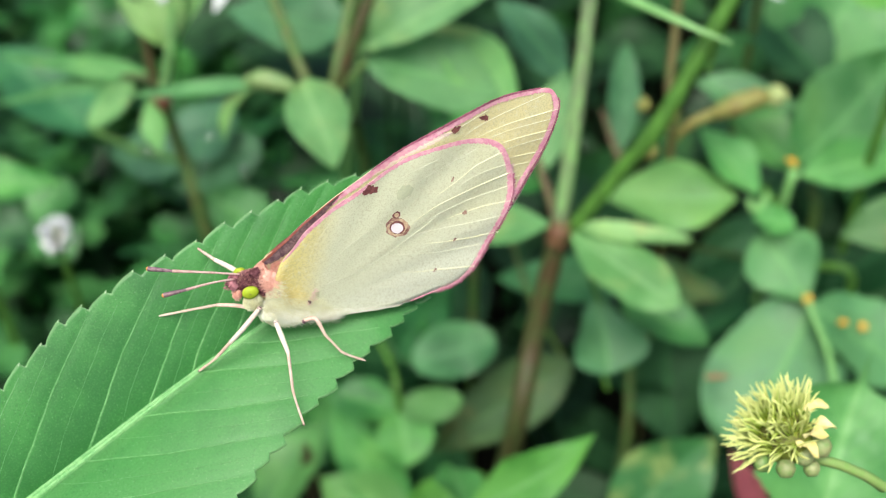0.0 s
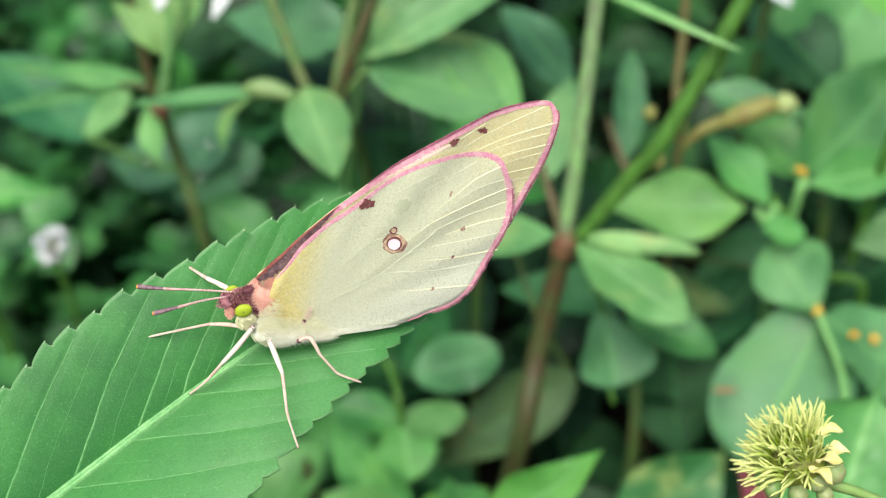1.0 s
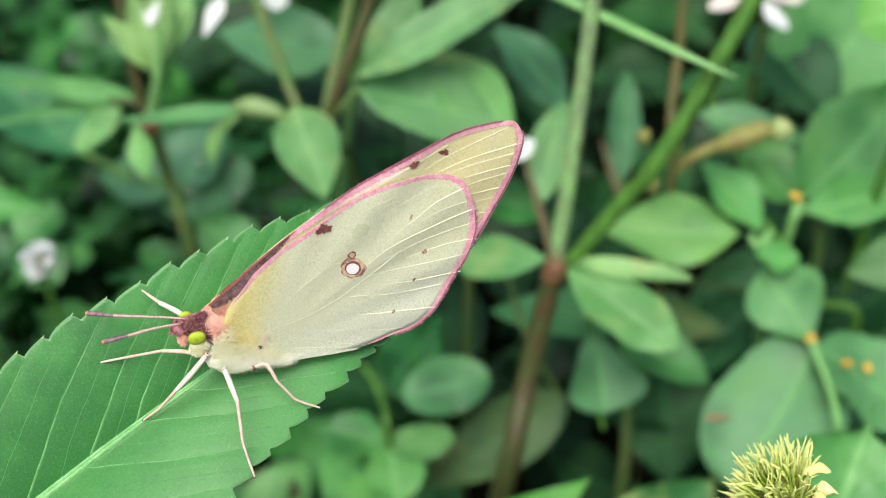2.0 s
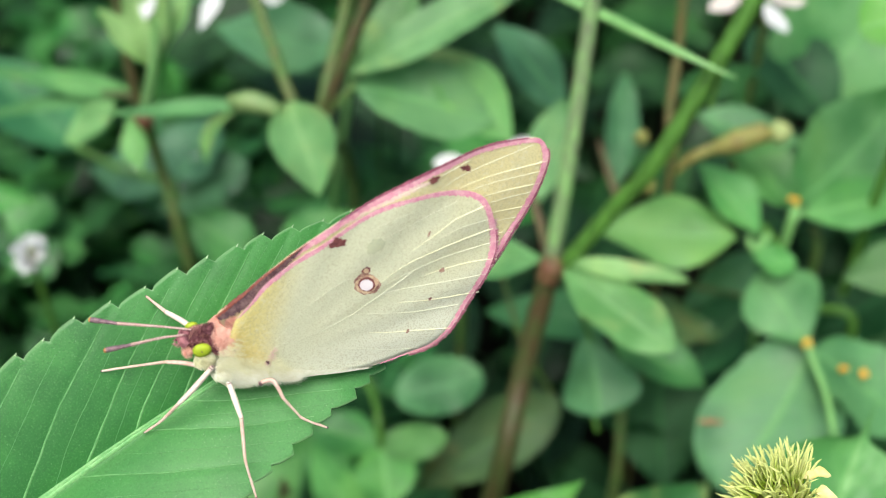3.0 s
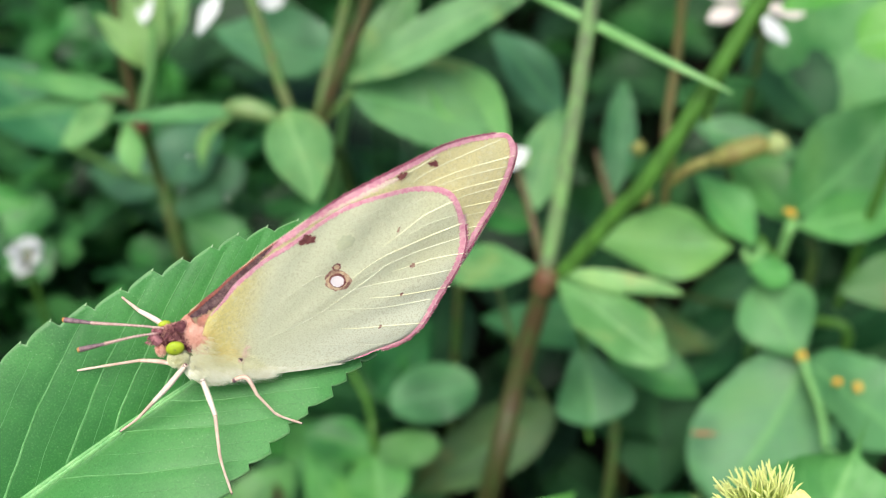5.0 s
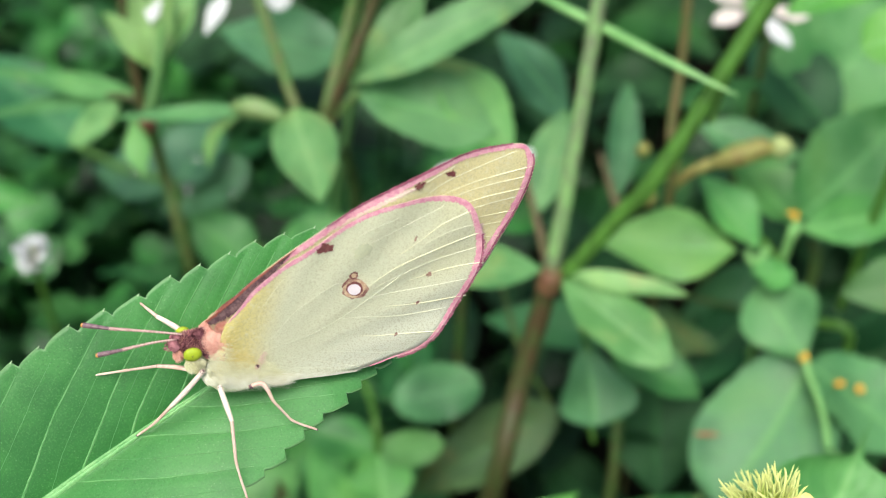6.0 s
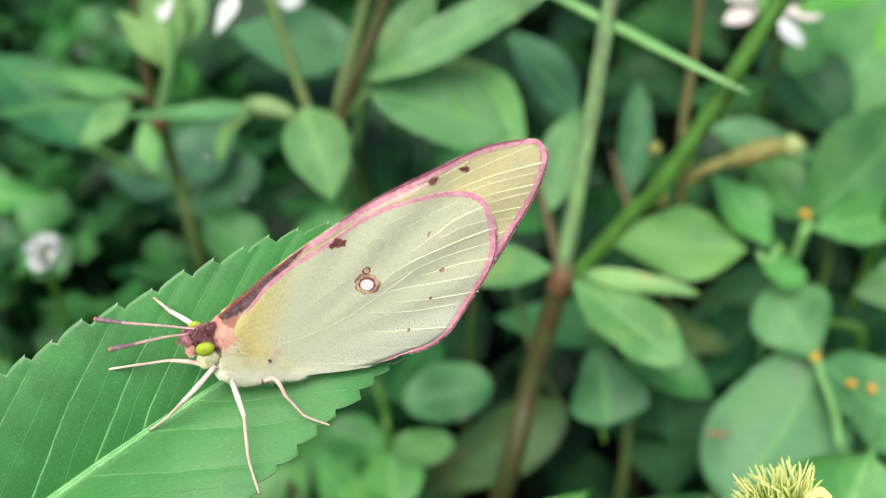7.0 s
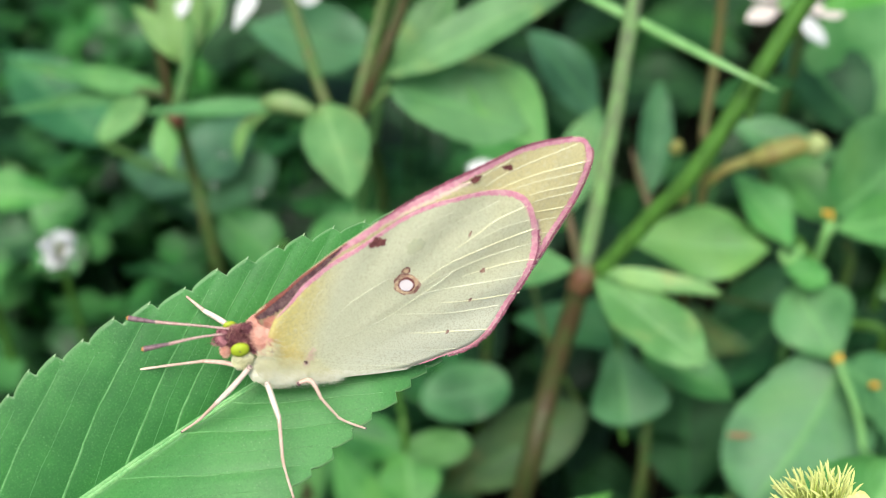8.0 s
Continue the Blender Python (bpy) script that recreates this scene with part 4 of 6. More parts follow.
def build_perch_leaf():
    home = thing("leaf_sprig", (0, 0, 0), "large fresh green toothed leaf with a pale midrib", "leaf")
    upper = ((-22, -18, -10, 2.3, 10.6, 16.1, 21, 30, 35, 39.5, 43.5, 46.5), (0.6, 3.6, 7.4, 9.2, 10.5, 10.2, 9.5, 7.9, 6.4, 4.6, 2.4, 0.05))
    lower = ((-22, -18, -10, 2, 13, 19.2, 24.6, 29, 34.5, 39.5, 43.5, 46.5), (0.6, 4.2, 8.2, 10.0, 9.8, 8.2, 7.4, 6.9, 6.5, 5.0, 2.6, 0.05))
    bm = bmesh.new()
    uv = bm.loops.layers.uv.verify()
    rows, half = 420, 30
    grid, coords, tips = [], {}, []
    before = {1: 0.0, -1: 0.0}
    rnd = random.Random(4)
    starts = {1: [], -1: []}
    for side in (1, -1):
        s = -21.0
        while s < 46:
            starts[side].append(s)
            s += rnd.uniform(2.1, 2.9) * (1.0 if side > 0 else 0.8) * (1.0 if s < 30 else 0.8)
    for i in range(rows + 1):
        s = -22 + 68.5 * i / rows
        line = []
        for j in range(-half, half + 1):
            side = 1 if j >= 0 else -1
            edge = float(np.interp(s, *(upper if side > 0 else lower)))
            k = max([n for n, q in enumerate(starts[side]) if q <= s], default=0)
            a = starts[side][k]
            b = starts[side][k + 1] if k + 1 < len(starts[side]) else 47
            f = min(max((s - a) / (b - a), 0), 1)
            notch = tooth(k, side, f)
            reach = (abs(j) / half) ** 0.9
            w = side * reach * (edge + notch * min(1, edge / 3) * reach ** 6)
            vert = bm.verts.new(Vector((s, w, leaf_depth(s, w))) * MM)
            coords[vert] = (0.5 + 0.5 * side * reach, i / rows)
            line.append(vert)
        grid.append(line)
    for a, b in zip(grid, grid[1:]):
        for j in range(2 * half):
            f = bm.faces.new((a[j], b[j], b[j + 1], a[j + 1]))
            for loop in f.loops:
                loop[uv].uv = coords[loop.vert]
    blade = part("blade", bm, PERCH, home)
    thick = blade.modifiers.new("thick", "SOLIDIFY")
    thick.thickness, thick.offset = 0.0002, -1
    bm = bmesh.new()
    for side in (1, -1):
        for k, (a, b) in enumerate(zip(starts[side], starts[side][1:])):
            s = a + 0.87 * (b - a)
            edge = float(np.interp(s, *(upper if side > 0 else lower)))
            if edge < 1.5 or side < 0:
                continue
            w = side * (edge + tooth(k, side, 0.87) * min(1, edge / 3) - 0.12)
            q = Vector((s, w, leaf_depth(s, w)))
            add_tube(bm, [q * MM, (q + Vector((0.16, side * 0.08, 0.03))) * MM, (q + Vector((0.26, side * 0.12, 0.05))) * MM], [0.00007, 0.00005, 0.00002], 5)
    part("tooth_tips", bm, TOOTH, blade, "pale pointed tips of the leaf teeth")
    bm = bmesh.new()
    for side in (1, -1):
        line = [Vector((s, rib(s) + side * float(np.interp(s, (-22, 10, 45), (0.22, 0.12, 0.03))), leaf_depth(s, rib(s)) + 0.06)) * MM for s in np.linspace(-22, 45, 50)]
        add_tube(bm, line, [0.00052, 0.00045, 0.00036, 0.00026, 0.00016, 0.00007], 10, 0.55)
    part("midrib", bm, PERCH_RIB, home, "pale green raised midrib")
    for side in (1, -1):
        edges = upper if side > 0 else lower
        starts = VEIN_STARTS[side]
        between = [(a + b) / 2 for a, b in zip(starts, starts[1:])]
        for k, start in enumerate(sorted(starts + tuple(between))):
            main = start in starts
            line = []
            for n in range(25):
                v = side * (12.0 * n / 24 * (1.0 if main else 0.7) + 0.001)
                t = start + vein_reach(v) + 0.10 * math.sin(v * 1.3 + start) + 0.04 * math.sin(v * 4.1 + 2 * start)
                w = v + rib(t)
                if abs(w) > float(np.interp(t, *edges)) - 0.5:
                    break
                line.append(Vector((t, w, leaf_depth(t, w) + 0.02)) * MM)
            if len(line) > 4:
                bm = bmesh.new()
                add_tube(bm, line, [0.00012, 0.00008, 0.00004] if main else [0.00002, 0.00002, 0.000015], 8, 0.35)
                part("side_vein", bm, PERCH_VEIN, home)
    bm = bmesh.new()
    down = Vector((-0.471, -0.604, -0.643))
    a = Vector((-21.5, 0, 0.2))
    line = curve_points([a * MM, (a + Vector((-6, -1, 0))) * MM, (a + Vector((-11, -4, -3)) + 8 * down) * MM, (a + Vector((-12, -5, -4)) + 150 * down) * MM], 8)
    add_tube(bm, line, [0.0006, 0.0007, 0.0011, 0.0016], 8)
    part("stalk", bm, STEM_GREEN, home, "green leaf stalk")
    return home


# ---- the butterfly ----
PERCH_VEIN = plain_material("leaf_side_vein", (0.092, 0.27, 0.078), (0.165, 0.375, 0.135), 1500, 0.5)


def wing_material(name, middle, front, rim):
    """Pale scaled wing: yellow towards the front and the rim, whiter in the middle, powdery grain."""
    m = Nodes(name, 0.62)
    xyz = m.node("ShaderNodeSeparateXYZ", {0: m.coords()})
    x, z = xyz.outputs[0], xyz.outputs[2]
    scales = m.noise(9000, 2)
    cloud = m.noise(330, 6, rough=0.65)
    slant = m.math("MULTIPLY_ADD", z, -0.8, x)
    front_fac = m.step(m.math("ADD", slant, m.math("MULTIPLY", cloud, 0.002)), 0.0046, -0.0002)
    rim_fac = m.math("MULTIPLY", m.step(m.math("ADD", x, m.math("MULTIPLY", z, -0.25)), 0.012, 0.021), m.step(cloud, 0.25, 0.7))
    c = m.mix(m.math("MULTIPLY", front_fac, 0.88), middle, front)
    blotch = m.math("MULTIPLY", m.step(m.noise(260, 3), 0.5, 0.66), m.step(x, 0.009, 0.015))
    c = m.mix(m.math("MULTIPLY", blotch, 0.34), c, (0.50, 0.53, 0.38))
    c = m.mix(m.math("MULTIPLY", rim_fac, 0.6), c, rim)
    c = m.mix(m.math("MULTIPLY", m.step(cloud, 0.42, 0.7), 0.18), c, (0.62, 0.63, 0.43))
    c = m.mix(m.math("MULTIPLY", m.step(z, -0.0005, -0.0055), 0.75), c, (0.80, 0.81, 0.68))
    c = m.mix(m.step(scales, 0.46, 0.66, 0.0, 0.5), c, (0.46, 0.42, 0.25))
    c = m.mix(m.step(m.noise(2600, 4), 0.5, 0.7, 0.0, 0.3), c, (0.80, 0.79, 0.62))
    m.colour(c)
    m.put(m.shader, "Specular IOR Level", 0.2)
    m.put(m.shader, "Sheen Weight", 0.15)
    n = m.bump(m.math("ADD", scales, m.math("MULTIPLY", cloud, 0.5)), 0.25, 0.00008)
    return m.glow_through(c, 0.22, n)


HIND = wing_material("hindwing_pale_yellow", (0.685, 0.695, 0.51), (0.72, 0.61, 0.20), (0.71, 0.685, 0.42))
FORE = wing_material("forewing_yellow", (0.70, 0.63, 0.36), (0.68, 0.54, 0.34), (0.78, 0.68, 0.32))
PINK = plain_material("wing_rim_pink", (0.60, 0.22, 0.32), (0.74, 0.42, 0.47), 2200, 0.65, 0.2)
PINK_PALE = plain_material("wing_rim_pale_rose", (0.69, 0.50, 0.45), (0.74, 0.61, 0.50), 1200, 0.7, 0.2)
FRINGE = plain_material("wing_fringe_pale_pink", (0.60, 0.33, 0.38), (0.74, 0.56, 0.55), 2000, 0.7, 0.2)
PINK_DARK = plain_material("wing_edge_plum", (0.20, 0.06, 0.09), (0.42, 0.13, 0.20), 1200, 0.7, 0.2)
MAROON = plain_material("wing_base_maroon", (0.085, 0.042, 0.055), (0.25, 0.16, 0.16), 1500, 0.7, 0.2)
RED_EDGE = plain_material("wing_edge_red", (0.30, 0.08, 0.06), (0.40, 0.14, 0.11), 900, 0.65, 0.2)
VEIN = plain_material("wing_vein_cream", (0.76, 0.76, 0.56), (0.82, 0.82, 0.66), 900, 0.55, 0.3)
VEIN_YELLOW = plain_material("wing_vein_yellow", (0.80, 0.77, 0.50), (0.83, 0.81, 0.60), 900, 0.55, 0.3)
SPOT = plain_material("wing_spot_brown", (0.12, 0.035, 0.04), (0.24, 0.09, 0.08), 2500, 0.7, 0.2)
SPOT_RUSSET = plain_material("wing_spot_russet", (0.15, 0.05, 0.05), (0.46, 0.30, 0.22), 3500, 0.7, 0.2)
SPOT_TAN = plain_material("wing_spot_tan", (0.62, 0.49, 0.32), (0.46, 0.27, 0.18), 3500, 0.7, 0.2)
SPOT_WHITE = plain_material("wing_spot_pearl", (0.78, 0.70, 0.73), (0.72, 0.64, 0.68), 900, 0.4, 0.5)
SPOT_GREY = plain_material("wing_smudge_grey", (0.47, 0.49, 0.34), (0.56, 0.57, 0.38), 1500, 0.7, 0.1)


def fur_material(name, a, b, through=0.25):
    """Fine hairs, each of its own shade between two."""
    m = Nodes(name, 0.85)
    chance = m.node("ShaderNodeNewGeometry").outputs["Random Per Island"]
    tuft = m.noise(2000, 3)
    m.colour(m.mix(m.step(m.math("ADD", m.math("MULTIPLY", chance, 0.35), m.math("MULTIPLY", tuft, 0.65)), 0.3, 0.7), a, b))
    m.put(m.shader, "Specular IOR Level", 0.1)
    return m.glow_through(b, through)


FUR = fur_material("fur_cream", (0.66, 0.64, 0.41), (0.87, 0.86, 0.66))
FUR_WHITE = fur_material("fur_white", (0.72, 0.70, 0.54), (0.92, 0.91, 0.82))
FUR_YELLOW = fur_material("fur_yellow", (0.70, 0.54, 0.18), (0.84, 0.77, 0.44))
FUR_ROSE = fur_material("fur_rose_orange", (0.68, 0.33, 0.26), (0.84, 0.55, 0.46), 0.2)
FUR_PINK = fur_material("fur_pale_pink", (0.68, 0.44, 0.43), (0.84, 0.68, 0.62))
FUR_PLUM = fur_material("fur_plum", (0.06, 0.016, 0.026), (0.40, 0.17, 0.19), 0.05)
EYE = plain_material("eye_lime", (0.28, 0.36, 0.02), (0.36, 0.44, 0.03), 900, 0.5, 0.25, 0.05)
LEG = plain_material("leg_pink", (0.60, 0.37, 0.31), (0.72, 0.55, 0.47), 700, 0.5, 0.3)
LEG_PALE = plain_material("leg_pale", (0.76, 0.66, 0.56), (0.72, 0.54, 0.48), 700, 0.5, 0.3)
ANTENNA = plain_material("antenna_pink_grey", (0.36, 0.20, 0.19), (0.48, 0.33, 0.30), 1500, 0.5, 0.3)
ANTENNA_PALE = plain_material("antenna_band_pale", (0.46, 0.31, 0.29), (0.53, 0.38, 0.35), 1500, 0.5, 0.3)
ANTENNA_DARK = plain_material("antenna_club_plum", (0.07, 0.035, 0.05), (0.14, 0.07, 0.08), 1500, 0.5, 0.3)
ANTENNA_CLUB = plain_material("antenna_club_purple", (0.11, 0.06, 0.08), (0.24, 0.15, 0.17), 3000, 0.5, 0.3)
ANTENNA_TIP = plain_material("antenna_tip_orange", (0.55, 0.24, 0.06), (0.50, 0.20, 0.08), 1500, 0.5, 0.3)


def pleat(x, z):
    """The wing's gentle corrugation, in mm, fanning out from its root."""
    r = math.hypot(x, z + 1.5)
    a = math.atan2(z + 1.5, x)
    return 0.095 * math.sin(24 * a + 0.6) * min(1.0, r / 16) ** 2 + 0.0010 * (x - 10) ** 2 + 0.003 * z * z


def sheet_depth(depth, sign, x, z):
    """Where the wing lies across the body: the far pair starts apart and closes on the near pair."""
    if sign > 0:
        return depth + pleat(x, z)
    return depth + pleat(x, z) + 1.6 * max(0.0, 1 - math.hypot(x, z) / 8.0)


def wing_sheet(name, outline, depth, material, parent, label, sign=1, rings=14):
    """A thin wing from the few points of its outline, filled in rings."""
    edge = curve_points([(x, 0, z) for x, z in outline], 8, closed=True)
    c = Vector((sum(q.x for q in edge) / len(edge), 0, sum(q.z for q in edge) / len(edge)))
    bm = bmesh.new()
    loops = []
    for k in range(rings):
        f = 1 - k / rings
        row = []
        for q in edge:
            w = c + (q - c) * f
            row.append(bm.verts.new(Vector((w.x, sheet_depth(depth, sign, w.x, w.z), w.z)) * MM))
        loops.append(row)
    n = len(edge)
    for a, b in zip(loops, loops[1:]):
        for k in range(n):
            bm.faces.new((a[k], a[(k + 1) % n], b[(k + 1) % n], b[k]))
    mid = bm.verts.new(Vector((c.x, sheet_depth(depth, sign, c.x, c.z), c.z)) * MM)
    for k in range(n):
        bm.faces.new((loops[-1][k], loops[-1][(k + 1) % n], mid))
    ob = part(name, bm, material, parent, label)
    thick = ob.modifiers.new("thick", "SOLIDIFY")
    thick.thickness, thick.offset = 0.00006, 0
    return ob


def ribbon(name, points, widths, depth, material, parent, label="", fringe=0.0, lift=0.03, sign=1, seed=1, shift=0.0):
    """A band of coloured scales along a wing's edge; it lies on the wing and is slightly uneven on both sides."""
    rnd = random.Random(seed)
    line = curve_points([(x, 0, z) for x, z in points], 34)
    n = len(line)
    bm = bmesh.new()
    rows = []
    for i, q in enumerate(line):
        way = (line[min(i + 1, n - 1)] - line[max(i - 1, 0)]).normalized()
        out = Vector((-way.z, 0, way.x))
        w = float(np.interp(i / (n - 1), np.linspace(0, 1, len(widths)), widths))
        a = q + out * (w * (0.5 + shift) + fringe * rnd.random() ** 2)
        b = q - out * (w * (0.5 - shift) + 0.2 * w * rnd.uniform(-1, 1))
        rows.append([bm.verts.new(Vector((v.x, sheet_depth(depth, sign, v.x, v.z) + h, v.z)) * MM) for v, h in ((a, 0.0), (a, -lift), (b, -lift), (b, 0.0))])
    for a, b in zip(rows, rows[1:]):
        for k in range(3):
            bm.faces.new((a[k], a[k + 1], b[k + 1], b[k]))
    return part(name, bm, material, parent, label, smooth=False)


def vein(parent, points, depth, material=VEIN, r=0.026, sign=1):
    line = [Vector((q.x, sheet_depth(depth, sign, q.x, q.z) - 0.03, q.z)) * MM for q in curve_points([(x, 0, z) for x, z in points], 8)]
    bm = bmesh.new()
    add_tube(bm, line, [r * MM * 0.25, r * MM * 0.6, r * MM], 6, 0.7)
    return part("vein", bm, material, parent)


def spot(name, centre, radii, depth, material, parent, label="", angle=0.0, lift=0.05, ragged=0.0, seed=1):
    """A patch of scales on the wing: a disc with a ragged edge."""
    rnd = random.Random(seed)
    bm = bmesh.new()
    n = 48
    ca, sa = math.cos(radians(angle)), math.sin(radians(angle))
    outer, inner = [], []
    for k in range(n):
        t = 2 * math.pi * k / n
        f = 1 + ragged * (0.7 * math.sin(2 * t + seed) + 0.5 * math.sin(3 * t + 2.3 * seed) + 0.45 * math.sin(7 * t + 1.7 * seed) + 0.35 * rnd.uniform(-1, 1))
        for store, g in ((outer, f), (inner, 0.01)):
            u, v = radii[0] * math.cos(t) * g, radii[1] * math.sin(t) * g
            x, z = centre[0] + ca * u - sa * v, centre[1] + sa * u + ca * v
            store.append(bm.verts.new(Vector((x, depth + pleat(x, z) - lift, z)) * MM))
    for k in range(n):
        bm.faces.new((outer[k], inner[k], inner[(k + 1) % n], outer[(k + 1) % n]))
    return part(name, bm, material, parent, label)


def add_fur(bm, centre, radii, basis, count, length, seed, lean=(0, 0, 0), width=0.09):
    rnd = random.Random(seed)
    made = 0
    while made < count:
        d = Vector((rnd.gauss(0, 1), rnd.gauss(0, 1), rnd.gauss(0, 1))).normalized()
        made += 1
        q = Vector(centre) + basis @ Vector((d.x * radii[0], d.y * radii[1], d.z * radii[2])) * 0.96
        out = (basis @ d + Vector(lean) + Vector((rnd.gauss(0, 0.2), rnd.gauss(0, 0.2), rnd.gauss(0, 0.2)))).normalized()
        s = out.orthogonal().normalized() * width * 0.5
        l = length * rnd.uniform(0.6, 1.3)
        a, b, c, e = (bm.verts.new(v * MM) for v in (q - s, q + s, q + s * 0.7 + out * l * 0.6, q + out * l + Vector(lean) * l * 0.4))
        bm.faces.new((a, b, c, e))


def build_butterfly():
    home = thing("butterfly", (0, 0, 0), "pale yellow butterfly with pink-edged closed wings and a white eyespot", "butterfly")
    hind_outline = ((-0.81, 1.79), (0.62, 3.66), (2.4, 4.55), (4.14, 5.42), (6.5, 5.95), (9.0, 6.18), (11.74, 6.5), (14.27, 6.52), (16.74, 5.96), (18.55, 5.24), (20.06, 4.27), (20.9, 3.22), (21.05, 1.92), (20.75, 0.01), (20.13, -1.59), (18.8, -3.19), (16.87, -4.83), (14.35, -6.65), (12.4, -7.5), (10.37, -7.14), (8.1, -6.65), (5.78, -5.92), (3.14, -4.5), (0.93, -3.43), (-0.31, -2.13), (-0.73, -0.16))
    fore_outline = ((-0.25, 4.47), (1.09, 4.83), (2.90, 5.50), (5.29, 6.12), (7.54, 6.50), (10.87, 6.99), (14.02, 7.15), (17.53, 7.12), (20.43, 6.96), (22.29, 6.74), (24.11, 6.16), (25.85, 5.44), (26.60, 4.92), (26.78, 4.09), (26.53, 3.23), (25.38, 1.67), (23.64, -0.05), (21.68, -1.48), (19.83, -2.81), (18.37, -3.71), (16.55, -4.05), (12.78, -2.63), (6.20, -0.48), (0.54, 1.03))
    far = wing_sheet("forewing", [(x, z - 0.6) for x, z in fore_outline], 0.58, FORE, home, "yellow forewing of the far side", -1)
    far_hind = wing_sheet("hindwing", [(x, z - 0.5) for x, z in hind_outline], 0.75, HIND, home, "pale hindwing of the far side", -1)
    ribbon("base_patch", [(x, z - 0.4) for x, z in ((0.13, 4.60), (1.64, 5.09), (4.09, 5.81), (5.83, 6.18))], (0.8, 1.6, 1.2, 0.3), 0.58, MAROON, far, "dark maroon inner wing base", sign=-1, shift=-0.5)
    ribbon("rim", [(x, z - 0.4) for x, z in ((0.13, 4.60), (1.64, 5.09), (4.09, 5.81), (5.83, 6.18))], (0.14, 0.14, 0.06), 0.52, RED_EDGE, far, "rusty red leading edge", sign=-1)
    fore = wing_sheet("forewing", fore_outline, 0.45, FORE, home, "yellow forewing tip showing behind the hindwing")
    ribbon("rim", ((5.29, 6.12), (7.54, 6.50), (10.87, 6.99), (14.02, 7.15), (17.53, 7.12), (20.43, 6.96), (22.29, 6.74), (24.11, 6.16), (25.85, 5.44), (26.60, 4.92), (26.78, 4.09), (26.53, 3.23)), (0.3, 0.5, 0.52, 0.46, 0.42, 0.36, 0.34, 0.36), 0.40, PINK, fore, "pink front rim", shift=-0.5, seed=2)
    ribbon("rim", ((26.75, 4.24), (26.53, 3.23), (25.38, 1.67), (23.64, -0.05), (21.68, -1.48), (19.83, -2.81), (18.37, -3.71)), (0.36, 0.36, 0.34, 0.32), 0.40, PINK, fore, "pink outer rim", shift=-0.5, fringe=0.1, seed=3)
    ribbon("fringe", ((26.82, 3.94), (26.59, 3.10), (25.45, 1.56), (23.70, -0.15), (21.75, -1.59), (19.89, -2.92)), (0.08, 0.12), 0.36, PINK_DARK, fore, "dark plum fringe", fringe=0.12, seed=9)
    ribbon("rim_edge", ((10.89, 7.04), (14.04, 7.20), (17.55, 7.17), (20.44, 7.01), (22.31, 6.79), (24.13, 6.21), (25.87, 5.49)), (0.08, 0.14, 0.2, 0.16, 0.14, 0.08), 0.355, PINK_DARK, fore, "dark speckled edge", fringe=0.08, seed=31)
    ribbon("base_patch", ((-0.40, 4.58), (1.64, 5.09), (4.09, 5.81), (5.96, 6.22), (7.76, 6.53)), (0.5, 1.3, 1.1, 0.6, 0.05), 0.36, MAROON, fore, "dark maroon wing base", shift=-0.42, seed=4)
    ribbon("base_edge", ((-0.40, 4.58), (1.64, 5.09), (4.09, 5.81), (6.14, 6.28), (8.11, 6.60)), (0.2, 0.17, 0.12, 0.06), 0.30, RED_EDGE, fore, "rusty red leading edge", seed=5)
    ribbon("rim", ((8.02, 6.21), (10.69, 6.61), (13.80, 6.67), (16.53, 6.50), (18.36, 6.14)), (0.1, 0.5, 0.75, 0.5, 0.02), 0.42, PINK_PALE, fore, "pale rosy band behind the front rim", seed=22)
    for points, bold in ((((17.92, 5.07), (20.31, 5.38), (25.95, 4.78)), 0), (((19.25, 4.52), (22.46, 4.08), (26.45, 2.96)), 1), (((18.87, 4.08), (22.25, 3.53), (25.95, 2.30)), 0), (((20.49, 3.02), (22.65, 2.44), (25.45, 1.36)), 1), (((20.40, 2.30), (22.41, 1.81), (24.75, 0.92)), 0), (((20.59, 1.38), (22.01, 0.76), (23.98, -0.12)), 1), (((20.49, 0.48), (21.72, -0.04), (23.14, -0.70)), 0), (((20.15, -0.63), (21.92, -1.45)), 1), (((13.5, 6.85), (17.43, 6.34), (21.26, 6.26)), 0)):
        vein(fore, points, 0.42, VEIN_YELLOW if bold else VEIN, 0.040 if bold else 0.024)
    spot("wing_mark", (20.78, 5.80), (0.26, 0.36), 0.42, SPOT, fore, angle=20, ragged=0.35, seed=3)
    spot("wing_mark", (18.32, 6.37), (0.42, 0.24), 0.34, SPOT, fore, angle=30, ragged=0.35, seed=4)
    hind = wing_sheet("hindwing", hind_outline, 0.0, HIND, home, "pale greenish-yellow hindwing")
    ribbon("rim", ((0.98, 3.86), (2.4, 4.55), (4.14, 5.42), (6.5, 5.95), (9.0, 6.18), (11.74, 6.5), (14.27, 6.52), (16.74, 5.96), (18.55, 5.24), (20.06, 4.27), (20.9, 3.22), (21.05, 1.92), (20.75, 0.01), (20.13, -1.59)), (0.05, 0.30, 0.34, 0.30, 0.32, 0.42, 0.44, 0.42, 0.40), -0.03, PINK, hind, "pink rim", shift=-0.45, fringe=0.05, seed=6)
    ribbon("rim", ((20.75, 0.01), (20.13, -1.59), (18.8, -3.19), (16.87, -4.83), (14.35, -6.65), (12.4, -7.5), (10.37, -7.14), (8.1, -6.65)), (0.40, 0.40, 0.36, 0.32, 0.24, 0.15, 0.08, 0.04), -0.03, PINK, hind, "pink outer rim", shift=-0.45, fringe=0.12, seed=7)
